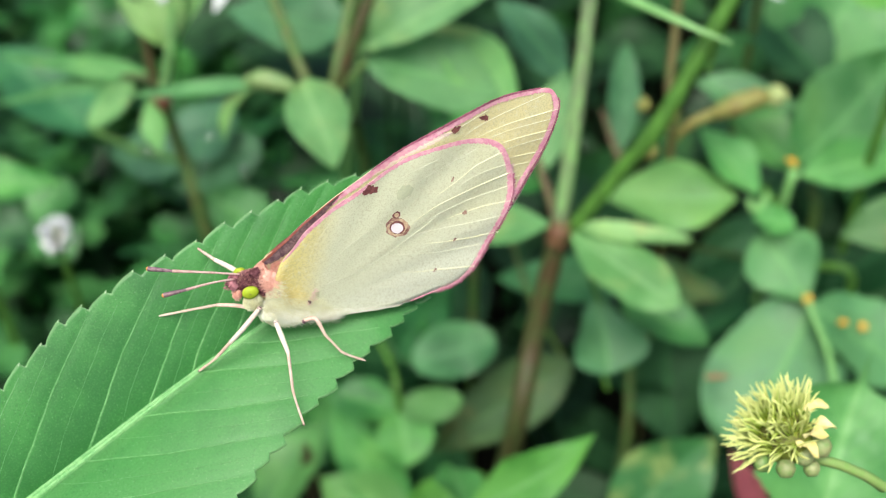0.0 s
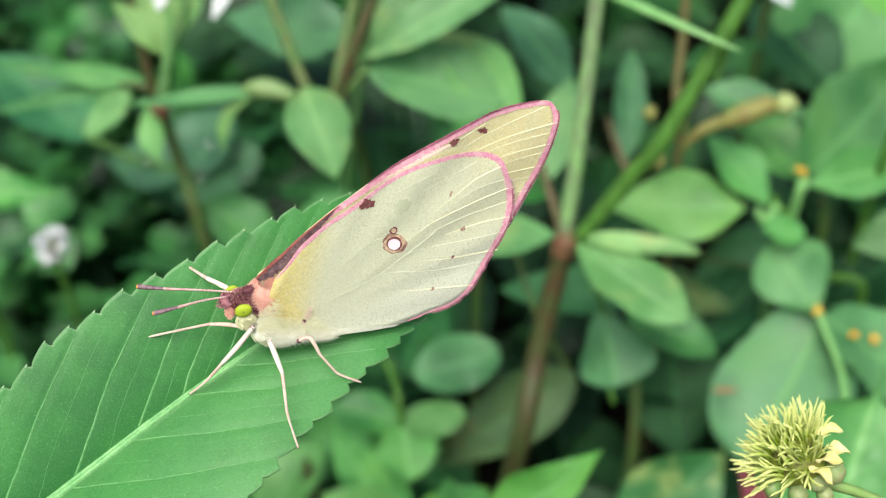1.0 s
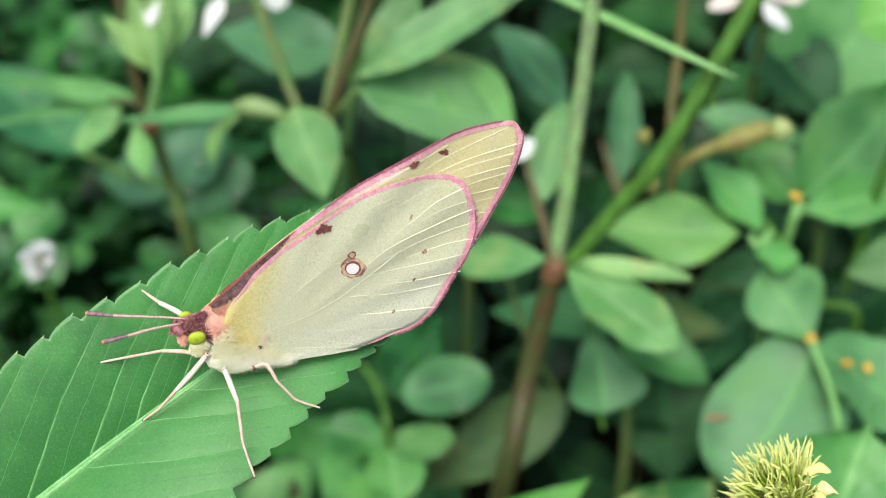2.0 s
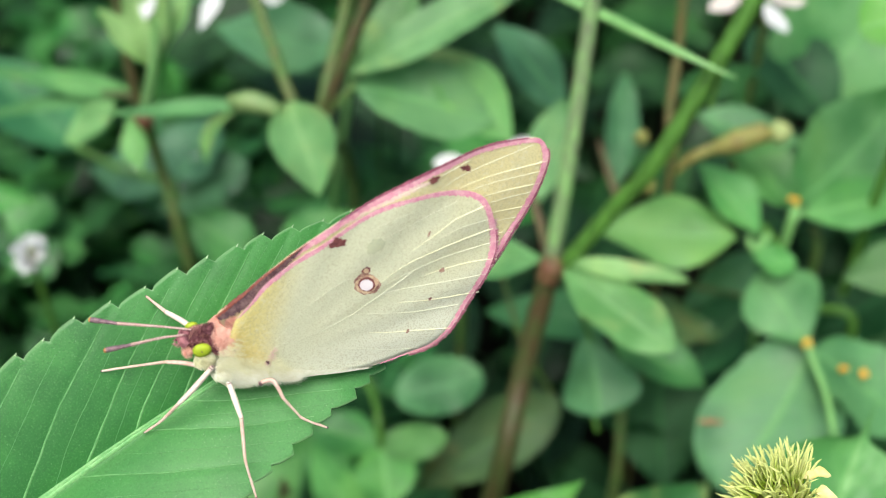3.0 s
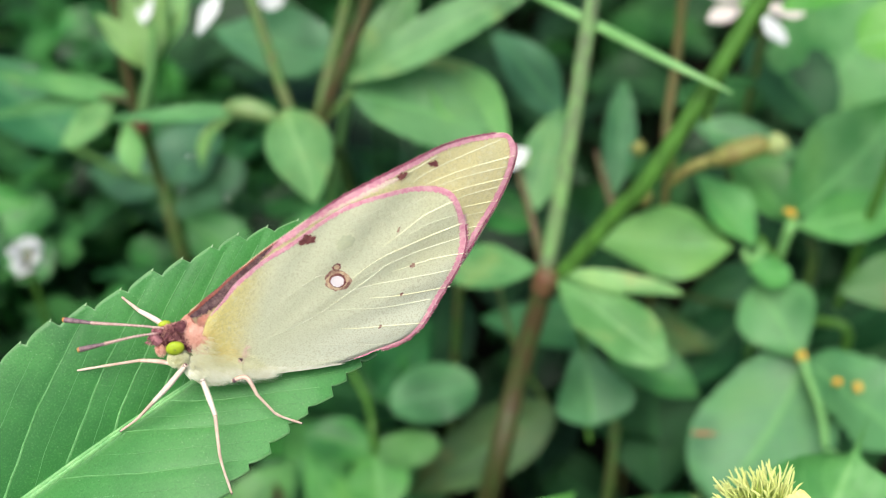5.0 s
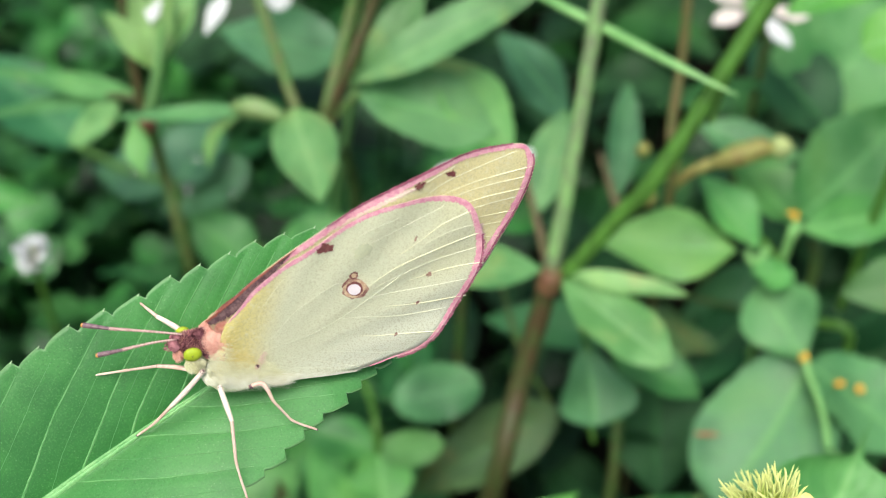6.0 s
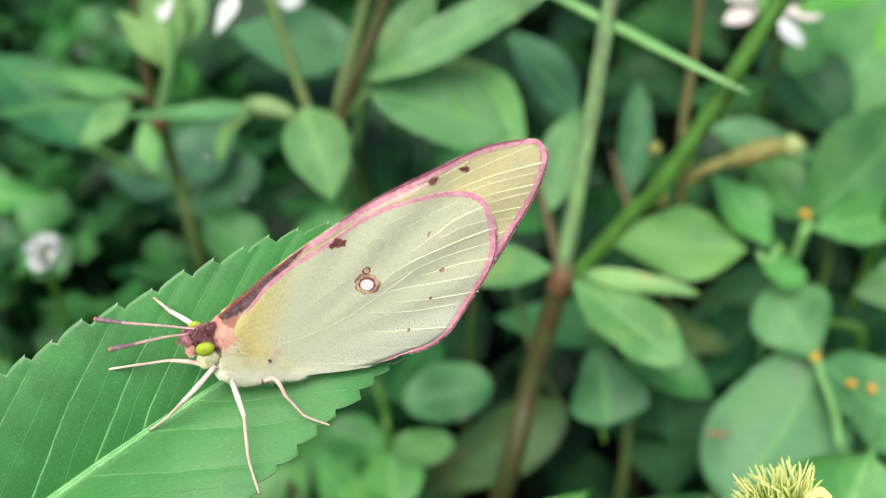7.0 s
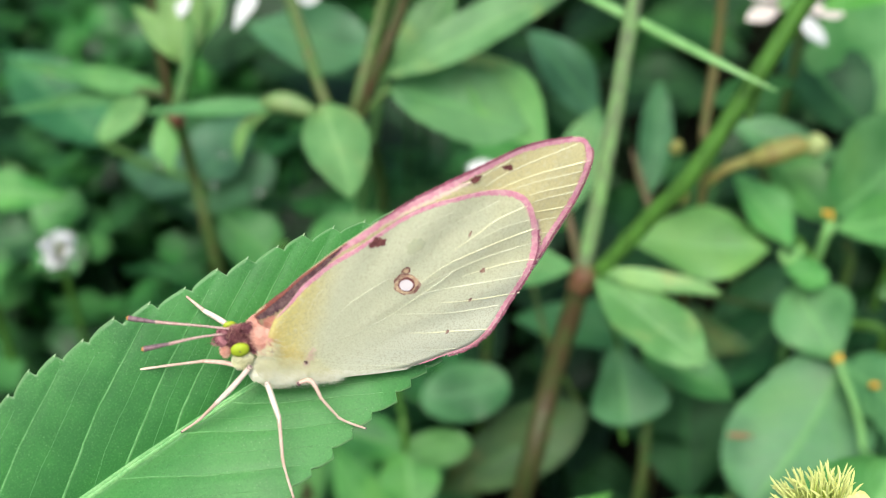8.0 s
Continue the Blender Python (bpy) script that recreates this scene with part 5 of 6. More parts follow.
    ribbon("fringe", ((20.79, -0.15), (20.2, -1.71), (18.87, -3.31), (16.93, -4.95), (14.41, -6.77), (12.4, -7.64), (10.36, -7.28)), (0.1, 0.1), -0.06, PINK_DARK, hind, "ragged plum fringe", fringe=0.22, seed=8)
    rnd = random.Random(77)
    middle = Vector((9.80, 0, 0.31))
    bm = bmesh.new()
    line = curve_points([(x, 0, z) for x, z in ((20.9, 0.8), (20.75, 0.01), (20.13, -1.59), (18.8, -3.19), (16.87, -4.83), (14.35, -6.65), (12.4, -7.5), (10.37, -7.14))], 70)
    for p, q in zip(line, line[1:]):
        way = (q - p).normalized()
        out = Vector((way.z, 0, -way.x))
        out = out if out.dot(p - middle) > 0 else -out
        tip = p + (out + Vector((rnd.gauss(0, 0.4), rnd.gauss(0, 0.3), rnd.gauss(0, 0.4)))) * rnd.uniform(0.10, 0.32)
        a, b, c = (bm.verts.new(Vector((v.x, sheet_depth(-0.04, 1, v.x, v.z) + v.y, v.z)) * MM) for v in (p - way * 0.035, p + way * 0.035, tip))
        bm.faces.new((a, b, c))
    part("fringe", bm, FRINGE, hind, "fine pale pink fringe hairs", smooth=False)
    for points, r in ((((1.95, -0.09), (5.24, -0.76), (8.11, -0.80), (11.01, -0.36), (12.25, -0.17), (13.67, 0.12)), 0.036), (((8.11, -0.80), (9.92, -1.84), (12.46, -3.52), (15.6, -5.05)), 0.036), (((10.45, -0.32), (11.66, -0.61), (14.38, -1.73), (18.5, -3.4)), 0.036),
                      (((2.26, 0.32), (4.13, 1.17), (5.83, 1.89), (8.91, 2.39), (9.86, 2.03)), 0.026), (((2.54, 2.44), (3.69, 3.55), (5.10, 4.45), (6.53, 5.07)), 0.024), (((11.33, 5.05), (13.28, 5.26), (15.9, 5.0)), 0.02),
                      (((16.58, 1.74), (18.52, 1.69), (20.7, 1.08)), 0.03), (((11.55, 0.29), (13.08, 0.28), (16.21, -0.09), (20.0, -1.08)), 0.034), (((4.0, -1.6), (7.0, -3.9), (9.58, -6.0), (11.3, -7.1)), 0.024), (((13.0, 4.2), (16.0, 4.0), (19.2, 3.9)), 0.02)):
        vein(hind, points, -0.02, VEIN, r * 0.68)
    for points in (((14.5, 1.9), (16.81, 2.26), (18.46, 2.56), (20.8, 2.42)), ((11.08, 0.60), (12.41, 0.9), (14.31, 1.06), (17.65, 0.67), (20.6, 0.08)), ((14.2, -0.75), (16.07, -1.19), (17.75, -1.68), (19.9, -2.6)), ((11.66, -1.84), (13.79, -3.05), (17.5, -4.9)), ((8.6, -3.2), (9.91, -4.16), (11.34, -4.99), (14.5, -6.9))):
        vein(hind, points, -0.02, VEIN_YELLOW, 0.040)
    for points in (((2.25, -0.77), (4.93, -3.47), (7.83, -6.63)), ((1.1, -1.07), (3.44, -3.26), (6.38, -5.57))):
        vein(hind, points, -0.02, VEIN, 0.013)
    spot("eyespot_ring", (10.33, 1.16), (0.93, 1.02), -0.02, SPOT_RUSSET, hind, "ragged brown outer ring of the eyespot", 30, 0.045, 0.10, 5)
    spot("eyespot_ring", (10.33, 1.16), (0.80, 0.88), -0.02, SPOT_TAN, hind, "tan ring of the eyespot", 30, 0.06, 0.10, 15)
    spot("eyespot_ring", (10.33, 1.16), (0.60, 0.69), -0.02, SPOT, hind, "dark ring of the eyespot", 30, 0.08, 0.06, 6)
    spot("eyespot_pupil", (10.28, 1.13), (0.46, 0.54), -0.02, SPOT_WHITE, hind, "pearly white eyespot centre", 30, 0.10, 0.03, 7)
    spot("eyespot_ring", (10.80, 2.28), (0.32, 0.36), -0.02, SPOT, hind, "small brown ring", 0, 0.055, 0.12, 8)
    spot("eyespot_pupil", (10.80, 2.28), (0.2, 0.24), -0.02, SPOT_TAN, hind, "", 0, 0.08, 0.05, 9)
    spot("wing_mark", (10.09, 5.69), (0.52, 0.44), -0.02, SPOT, hind, "dark brown blot near the front rim", 10, 0.05, 0.26, 10)
    spot("wing_mark", (9.67, 5.79), (0.3, 0.25), -0.02, SPOT, hind, "", 10, 0.06, 0.26, 15)
    spot("wing_mark", (15.76, -1.14), (0.27, 0.16), -0.02, SPOT_RUSSET, hind, "", 20, 0.05, 0.26, 11)
    spot("wing_mark", (13.93, -3.00), (0.2, 0.11), -0.02, SPOT_RUSSET, hind, "", 20, 0.05, 0.26, 12)
    spot("wing_mark", (11.22, -4.92), (0.18, 0.13), -0.02, SPOT_RUSSET, hind, "", 20, 0.05, 0.26, 13)
    spot("wing_mark", (16.17, 2.53), (0.22, 0.09), -0.02, SPOT_RUSSET, hind, "", 40, 0.05, 0.26, 14)
    spot("wing_mark", (12.31, 3.88), (0.75, 0.6), -0.02, SPOT_GREY, hind, "faint grey smudge", 40, 0.03, 0.15, 16)
    bm = bmesh.new()
    rnd = random.Random(61)
    for k in range(190):
        t = rnd.random()
        q = Vector((0.75 + 1.15 * t + rnd.gauss(0, 0.13), -0.3 - 0.1 * rnd.random(), -1.0 + 0.95 * t ** 1.5 + rnd.gauss(0, 0.13)))
        out = Vector((0.6 + rnd.gauss(0, 0.3), -0.1, 0.5 + rnd.gauss(0, 0.3))).normalized() * rnd.uniform(0.15, 0.4)
        a, b, c = (bm.verts.new(p * MM) for p in (q - Vector((0.012, 0, -0.01)), q + Vector((0.012, 0, -0.01)), q + out))
        bm.faces.new((a, b, c))
    part("fur", bm, FUR_PINK, hind, "pale pink hairs at the wing root", smooth=False)
    spot("wing_mark", (1.01, -0.75), (0.13, 0.15), -0.02, ANTENNA_DARK, hind, "dark speck at the wing root", 0, 0.48, 0.4, 17)
    # body
    ident = Matrix.Identity(3)
    tilt = Matrix.Rotation(radians(26), 3, "Y")
    thorax_at, head_at = Vector((-1.21, 1.81, -0.95)), Vector((-2.56, 1.33, 2.74))
    bm = bmesh.new()
    add_ball(bm, thorax_at * MM, (0.0023, 0.0015, 0.0018), tilt, 18, 12)
    thorax = part("thorax", bm, FUR, home, "cream furry thorax")
    bm = bmesh.new()
    add_fur(bm, thorax_at, (2.3, 1.5, 1.8), tilt, 13000, 0.6, 5, (0.9, -0.1, -0.9), 0.014)
    part("fur", bm, FUR, thorax, "short cream hairs", smooth=False)
    bm = bmesh.new()
    add_fur(bm, Vector((-2.13, 0.40, 0.01)), (0.9, 0.6, 0.7), tilt, 1800, 0.42, 7, (0.4, -0.2, -0.8), 0.032)
    add_ball(bm, Vector((-2.13, 0.40, 0.01)) * MM, (0.0009, 0.0006, 0.0007), tilt, 10, 7)
    part("breast", bm, FUR_WHITE, thorax, "white furry breast", smooth=False)
    for name_seed, material, label, count, corners in (
        (31, FUR_YELLOW, "yellowish hairs over the wing root", 350, ((-0.54, 2.59), (0.86, 1.14), (0.80, -1.36), (-1.78, 0.67))),
        (32, FUR, "cream hairs over the wing root", 2000, ((-1.52, 1.35), (1.64, -0.99), (2.10, -3.29), (-2.41, -0.30))),
        (34, FUR, "cream hairs between breast and wing", 1100, ((-1.68, 2.04), (0.09, 2.38), (-1.06, -0.78), (-2.83, 0.33))),
        (33, FUR_WHITE, "soft white hairs below the wing root", 4500, ((-2.14, 0.60), (2.65, -3.28), (1.90, -3.90), (-2.11, -1.14)))):
        rnd = random.Random(name_seed)
        bm = bmesh.new()
        for k in range(count):
            u, v = rnd.random(), rnd.random()
            x, z = ((corners[0][c] * (1 - u) + corners[1][c] * u) * (1 - v) + (corners[3][c] * (1 - u) + corners[2][c] * u) * v for c in (0, 1))
            q = Vector((x, -0.04 - 0.3 * rnd.random() * math.sin(math.pi * v) ** 0.5, z))
            out = Vector((0.05 + 0.75 * u + rnd.gauss(0, 0.22), -0.1 + rnd.gauss(0, 0.12), -0.85 + 0.25 * u + rnd.gauss(0, 0.2))).normalized() * rnd.uniform(0.4, 1.05)
            s = Vector((0.008, 0, 0.004))
            a, b, c = (bm.verts.new(p * MM) for p in (q - s, q + s, q + out))
            bm.faces.new((a, b, c))
        part("fur", bm, material, hind, label, smooth=False)
    collar_at = Vector((-0.75, 1.35, 2.0))
    bm = bmesh.new()
    add_ball(bm, collar_at * MM, (0.00165, 0.0014, 0.0017), tilt, 14, 10)
    add_ball(bm, Vector((0.43, 1.12, 3.25)) * MM, (0.0011, 0.00075, 0.0010), tilt, 12, 8)
    add_fur(bm, Vector((0.43, 1.12, 3.25)), (1.1, 0.75, 1.0), tilt, 5000, 0.2, 12, (1.1, 0, 0.4), 0.014)
    add_fur(bm, collar_at, (1.65, 1.4, 1.7), tilt, 10000, 0.2, 8, (1.1, 0, 0.3), 0.014)
    add_fur(bm, Vector((-0.78, 0.29, 1.51)), (0.35, 0.3, 0.5), tilt, 500, 0.25, 15, (0.4, -0.3, -0.5), 0.025)
    part("collar", bm, FUR_ROSE, thorax, "rosy orange furry collar", smooth=False)
    bm = bmesh.new()
    for q, r in (((-0.58, -0.08, 1.47), 0.11), ((-0.80, -0.08, 1.42), 0.08), ((-0.61, -0.08, 1.22), 0.09), ((-0.63, -0.08, 1.64), 0.07)):
        add_ball(bm, Vector(q) * MM, (r * MM, r * MM, r * 1.3 * MM), tilt, 7, 5)
    part("fleck", bm, SPOT, thorax, "dark flecks at the foot of the collar")
    bm = bmesh.new()
    line = [q * MM for q in curve_points([Vector((0.36, 0.86, -1.83)), Vector((3.69, 1.58, -4.38)), Vector((7.30, 2.25, -6.68)), Vector((9.15, 2.33, -7.67))], 6)]
    add_tube(bm, line, [0.0012, 0.0011, 0.0008, 0.0003], 12)
    part("abdomen", bm, FUR, home, "cream abdomen between the wings")
    bm_front = bmesh.new()
    bm = bmesh.new()
    for k in range(700):
        rnd = random.Random(k)
        t = rnd.random()
        x, z = float(np.interp(t, (0, 0.35, 0.7, 1), (-0.14, 1.91, 4.49, 6.74))), float(np.interp(t, (0, 0.35, 0.7, 1), (-1.81, -3.67, -5.13, -6.23)))
        q = Vector((x, -0.06, z + rnd.uniform(0, 1.3) * (1 - t)))
        out = Vector((0.95, -0.05, -0.22 + rnd.uniform(-0.2, 0.2))).normalized() * rnd.uniform(0.4, 0.9)
        s = Vector((0.008, 0, 0.022))
        a, b, c = (bm.verts.new(v * MM) for v in (q - s, q + s, q + out))
        bm.faces.new((a, b, c))
    for k in range(130):
        rnd = random.Random(5000 + k)
        t = rnd.random()
        x = float(np.interp(t, (0, 0.5, 1), (-1.47, -0.79, 0.63)))
        z = float(np.interp(t, (0, 0.5, 1), (0.06, 1.92, 3.79)))
        q = Vector((x + rnd.uniform(-0.1, 1.2), -0.05, z + rnd.uniform(-0.2, 0.2)))
        out = Vector((0.9, -0.12, 0.1 + rnd.uniform(-0.3, 0.3))).normalized() * rnd.uniform(0.35, 0.7)
        s = Vector((0.008, 0, 0.022))
        a, b, c = (bm_front.verts.new(v * MM) for v in (q - s, q + s, q + out))
        bm_front.faces.new((a, b, c))
    part("fur", bm_front, FUR_YELLOW, hind, "yellow hairs along the front of the wing", smooth=False)
    part("fur", bm, FUR_WHITE, hind, "fine white hairs along the inner margin", smooth=False)
    bm = bmesh.new()
    add_ball(bm, head_at * MM, (0.0012, 0.0010, 0.0009), tilt, 16, 12)
    head = part("head", bm, FUR_PLUM, home, "plum-brown furry head")
    bm = bmesh.new()
    add_fur(bm, head_at, (1.2, 1.0, 0.9), tilt, 5000, 0.26, 9, (1.2, 0, 0.3), 0.014)
    part("fur", bm, FUR_PLUM, head, smooth=False)
    bm = bmesh.new()
    add_fur(bm, head_at, (1.2, 1.0, 0.9), tilt, 1300, 0.3, 19, (0.9, 0, 0.3), 0.018)
    part("fur", bm, FUR_ROSE, head, "rosy hairs between the plum ones", smooth=False)
    bm = bmesh.new()
    for q, r in (((-1.55, 0.75, 2.64), (0.45, 0.35, 0.55)), ((-1.67, 0.55, 2.12), (0.35, 0.3, 0.5)), ((-1.46, 1.00, 3.54), (0.5, 0.3, 0.35))):
        add_ball(bm, Vector(q) * MM, [v * MM for v in r], tilt, 10, 7)
        add_fur(bm, Vector(q), r, tilt, 900, 0.22, 41, (0.8, -0.1, 0.2), 0.016)
    part("nape", bm, FUR_PLUM, head, "plum and pinkish hairs behind the eye", smooth=False)
    for q, r in (((-2.59, 0.24, 2.68), 0.54), ((-2.67, 2.25, 3.50), 0.4)):
        bm = bmesh.new()
        add_ball(bm, Vector(q) * MM, (r * 1.3 * MM, r * 0.7 * MM, r * 1.1 * MM), tilt, 18, 12)
        eye = part("eye", bm, EYE, head, "lime green compound eye")
        if r > 0.45:
            bm = bmesh.new()
            add_ball(bm, (Vector(q) + Vector((0.0, -r * 0.68, 0.12))) * MM, (0.00006, 0.00004, 0.00006), ident, 8, 6)
            part("pupil", bm, ANTENNA_DARK, eye, "dark speck in the eye")
    bm = bmesh.new()
    add_ball(bm, Vector((-3.58, 0.80, 2.85)) * MM, (0.00036, 0.0004, 0.0005), tilt, 10, 8)
    add_fur(bm, Vector((-3.58, 0.80, 2.85)), (0.36, 0.4, 0.5), tilt, 800, 0.2, 14, (0, -0.3, -0.6), 0.018)
    part("cheek", bm, FUR_ROSE, head, "rosy hairy cheek", smooth=False)
    bm = bmesh.new()
    add_ball(bm, Vector((-2.95, 0.42, 1.70)) * MM, (0.00065, 0.00045, 0.0006), tilt, 12, 8)
    add_fur(bm, Vector((-2.95, 0.42, 1.70)), (0.65, 0.45, 0.6), tilt, 1600, 0.26, 24, (0.1, -0.2, -0.7), 0.02)
    part("throat", bm, FUR, head, "white hairs below the eye", smooth=False)
    for a, b in (((-3.40, 0.81, 3.36), (-3.66, 1.17, 4.24)), ((-2.99, 1.30, 3.32), (-3.52, 1.80, 4.06))):
        bm = bmesh.new()
        add_tube(bm, [q * MM for q in curve_points([a, b], 5)], [0.0004, 0.00045, 0.00012], 8)
        add_fur(bm, (Vector(a) + Vector(b)) / 2, (0.6, 0.35, 0.3), ident, 160, 0.2, 11, (-0.8, 0, 0.2), 0.04)
        part("palp", bm, FUR_PLUM, head, "pinkish palp", smooth=False)
    for base, mid, club, tip in (((-2.64, 1.50, 3.86), (-4.29, 2.07, 4.84), (-7.15, 3.09, 6.35), (-8.80, 4.00, 7.11)), ((-3.08, 1.09, 4.00), (-4.74, 0.96, 4.92), (-6.71, 0.99, 5.58), (-8.52, 1.40, 5.91))):
        line = [q * MM for q in curve_points([base, mid, club], 9)]
        bm = bmesh.new()
        add_tube(bm, line, [0.00008, 0.00008, 0.0001, 0.00014], 8)
        stalk = part("antenna", bm, ANTENNA, head, "thin pinkish antenna")
        bm = bmesh.new()
        for k in range(2, len(line) - 1):
            mid = line[k].lerp(line[k + 1], 0.5)
            way = (line[k + 1] - line[k]).normalized() * 0.00005
            add_tube(bm, [mid - way, mid, mid + way], [0.00009, 0.000105, 0.00009], 8)
        tagged(part("bands", bm, ANTENNA_PALE, stalk, "pale rings on the antenna"), kind="stuff")
        bm = bmesh.new()
        b, c = Vector(club) * MM, Vector(tip) * MM
        add_tube(bm, [b.lerp(c, k / 6) for k in range(7)], [0.00012, 0.00014, 0.00017, 0.00020, 0.0002], 8)
        part("club", bm, ANTENNA_CLUB, stalk, "dark plum antenna club")
        bm = bmesh.new()
        add_ball(bm, c, (0.0002, 0.00019, 0.00019), ident, 10, 7)
        part("tip", bm, ANTENNA_TIP, stalk, "orange antenna tip")
    legs = (
        (((-3.22, 0.24, 1.15), (-4.33, 1.12, 1.56), (-5.68, 1.66, 2.20), (-8.05, 2.96, 2.18), (-10.77, 4.39, 2.17)), LEG),
        (((-2.58, -0.25, 1.22), (-4.68, -0.10, 0.12), (-6.39, 0.20, -0.75), (-8.37, 0.94, -2.05), (-10.35, 1.56, -2.86)), LEG_PALE),
        (((-2.10, -1.08, -0.10), (-2.27, -2.02, -1.05), (-2.47, -3.05, -2.11), (-3.77, -4.25, -4.76), (-4.55, -5.52, -7.64)), LEG_PALE),
        (((-0.38, -0.93, -1.78), (0.65, -1.10, -1.98), (0.65, -1.66, -3.56), (0.96, -1.98, -5.79), (2.23, -2.19, -7.89)), LEG),
        (((-2.65, 2.48, 2.85), (-3.29, 3.58, 3.38), (-4.14, 4.62, 4.13), (-4.75, 6.02, 4.24), (-5.26, 7.14, 4.47)), LEG_PALE),
        (((-0.57, 0.79, -2.53), (0.96, 1.11, -2.92), (3.12, 1.93, -3.50), (4.20, 3.18, -4.35), (5.19, 4.29, -5.36)), LEG),
    )
    for points, material in legs:
        p = [Vector(q) * MM for q in points]
        bm = bmesh.new()
        slim = 0.8 if material is LEG else 1.0
        add_tube(bm, curve_points(p[:3], 5), [0.00019 * slim, 0.00023 * slim, 0.00017 * slim], 8)
        femur = part("leg", bm, material, home, "slender pink-white leg")
        bm = bmesh.new()
        add_ball(bm, p[0] + (p[1] - p[0]).normalized() * 0.00015, (0.0002, 0.0002, 0.0002), ident, 8, 6)
        part("joint", bm, ANTENNA_DARK, femur, "dark leg joint")
        bm = bmesh.new()
        add_tube(bm, curve_points(p[2:4], 5), [0.00015 * slim, 0.00012 * slim], 8)
        part("shin", bm, LEG, femur)
        bm = bmesh.new()
        line = curve_points(p[2:], 6)[6:]
        add_tube(bm, line, [0.00012, 0.00009, 0.00010, 0.00007], 8)
        part("foot", bm, LEG, femur)
        bm = bmesh.new()
        add_ball(bm, p[4], (0.00011, 0.00009, 0.00009), ident, 6, 4)
        part("claw", bm, ANTENNA_DARK, femur, "dark claw")
    return home


# ---- the faded flower head ----
def build_seed_head():
    home = thing("flower_head", (0, 0, 0), "spiky lime-yellow faded flower head on a thin stalk", "flower")
    rnd = random.Random(12)
    middle = Vector((0.0012, -0.0014, -0.0004))
    bm = bmesh.new()
    add_ball(bm, middle, (0.0027, 0.0027, 0.0026), u=16, v=12, rough=0.15)
    part("receptacle", bm, FLORET_IN, home, "olive green floret base")
    shapes = []
    for k in range(10):
        bm = bmesh.new()
        l = 0.0016 + 0.00030 * k
        bend = rnd.uniform(-1, 1) * 0.0015
        line = curve_points([(0, 0, 0), (bend * 0.15, 0.0001, l * 0.5), (bend * 0.6, 0.0, l * 0.85), (bend, 0.0, l)], 3)
        add_tube(bm, line, [0.00008, 0.00012, 0.00015, 0.00012, 0.00001], 5, 0.5)
        me = bpy.data.meshes.new("floret")
        bm.to_mesh(me)
        bm.free()
        me.materials.append(FLORET)
        me.shade_smooth()
        shapes.append(me)
    axis = Vector((-0.62, 0.62, 0.42)).normalized()
    made = 0
    while made < 270:
        d = Vector((rnd.gauss(0, 1), rnd.gauss(0, 1), rnd.gauss(0, 1))).normalized()
        if d.dot(axis) < 0.06:
            continue
        made += 1
        ring = 1 - max(0.0, d.dot(axis))
        ob = new("floret", shapes[min(9, max(0, int(3 + 6 * ring + rnd.gauss(0, 1.8))))])
        ob.parent = home
        swirl = noise.noise_vector(d * 2.6)
        way = (0.85 * d + 0.5 * axis + 0.75 * swirl + Vector((rnd.gauss(0, 0.12), rnd.gauss(0, 0.12), rnd.gauss(0, 0.12)))).normalized()
        ob.matrix_basis = Matrix.Translation(middle + d * 0.0022) @ way.to_track_quat("Z", "Y").to_matrix().to_4x4() @ Matrix.Rotation(rnd.uniform(0, 6.28), 4, "Z")
    for q, way in (((0.0024, 0.0013, 0.0012), (0.9, 0.35, 0.3)), ((0.0030, 0.0000, 0.0016), (0.95, 0.05, 0.4)), ((0.0014, -0.0016, 0.0024), (0.8, -0.3, 0.5)), ((0.0022, -0.0010, 0.0022), (0.7, 0.2, 0.5))):
        bm = bmesh.new()
        blade_mesh(bm, Vector(q), Vector(q) + Vector(way).normalized() * 0.0024, 0.0013, "obovate", face=Vector((0.2, 0.8, 0.8)), fold=0.7, droop=0.35, rows=7, half=3, wave=0.25, seed=int(q[0] * 1e6))
        part("petal", bm, PETAL_OLD, home, "shrivelled pale yellow petal")
    for q, r in (((-0.0013, -0.0038, 0.0006), 0.0009), ((0.0008, -0.0042, 0.0012), 0.00095), ((0.0034, -0.0043, 0.0008), 0.0008), ((0.0041, -0.0021, 0.0012), 0.0011), ((0.0026, -0.0031, 0.0012), 0.0009), ((-0.0022, -0.0030, 0.0000), 0.0008)):
        bm = bmesh.new()
        c = Vector(q)
        for vert in add_ball(bm, c, (r, r * 1.05, r), u=16, v=10):
            way = vert.co - c
            vert.co = c + way * (1 + 0.04 * math.cos(6 * math.atan2(way.y, way.x)) * (1 - abs(way.z) / (r * 1.1)))
        part("bract", bm, BRACT, home, "rounded green bract")
    bm = bmesh.new()
    down = Vector((0.0, -0.766, -0.643))
    line = curve_points([(0.0024, -0.0030, -0.0002), (0.0044, -0.0036, -0.0006), (0.0075, -0.0046, -0.0012), (0.0115, -0.0068, -0.0030), (0.019, -0.013, -0.010), Vector((0.026, -0.022, -0.02)) + down * 0.09], 6)
    add_tube(bm, line, [0.0009, 0.00055, 0.0005, 0.00055, 0.0006, 0.0008], 8)
    part("stalk", bm, STEM_HEAD, home, "thin olive stalk")
    scaled = set()
    for ob in home.children:
        if ob.data.name not in scaled:
            ob.data.transform(Matrix.Scale(0.91, 4))
            scaled.add(ob.data.name)
        ob.location = ob.location * 0.91
    return home


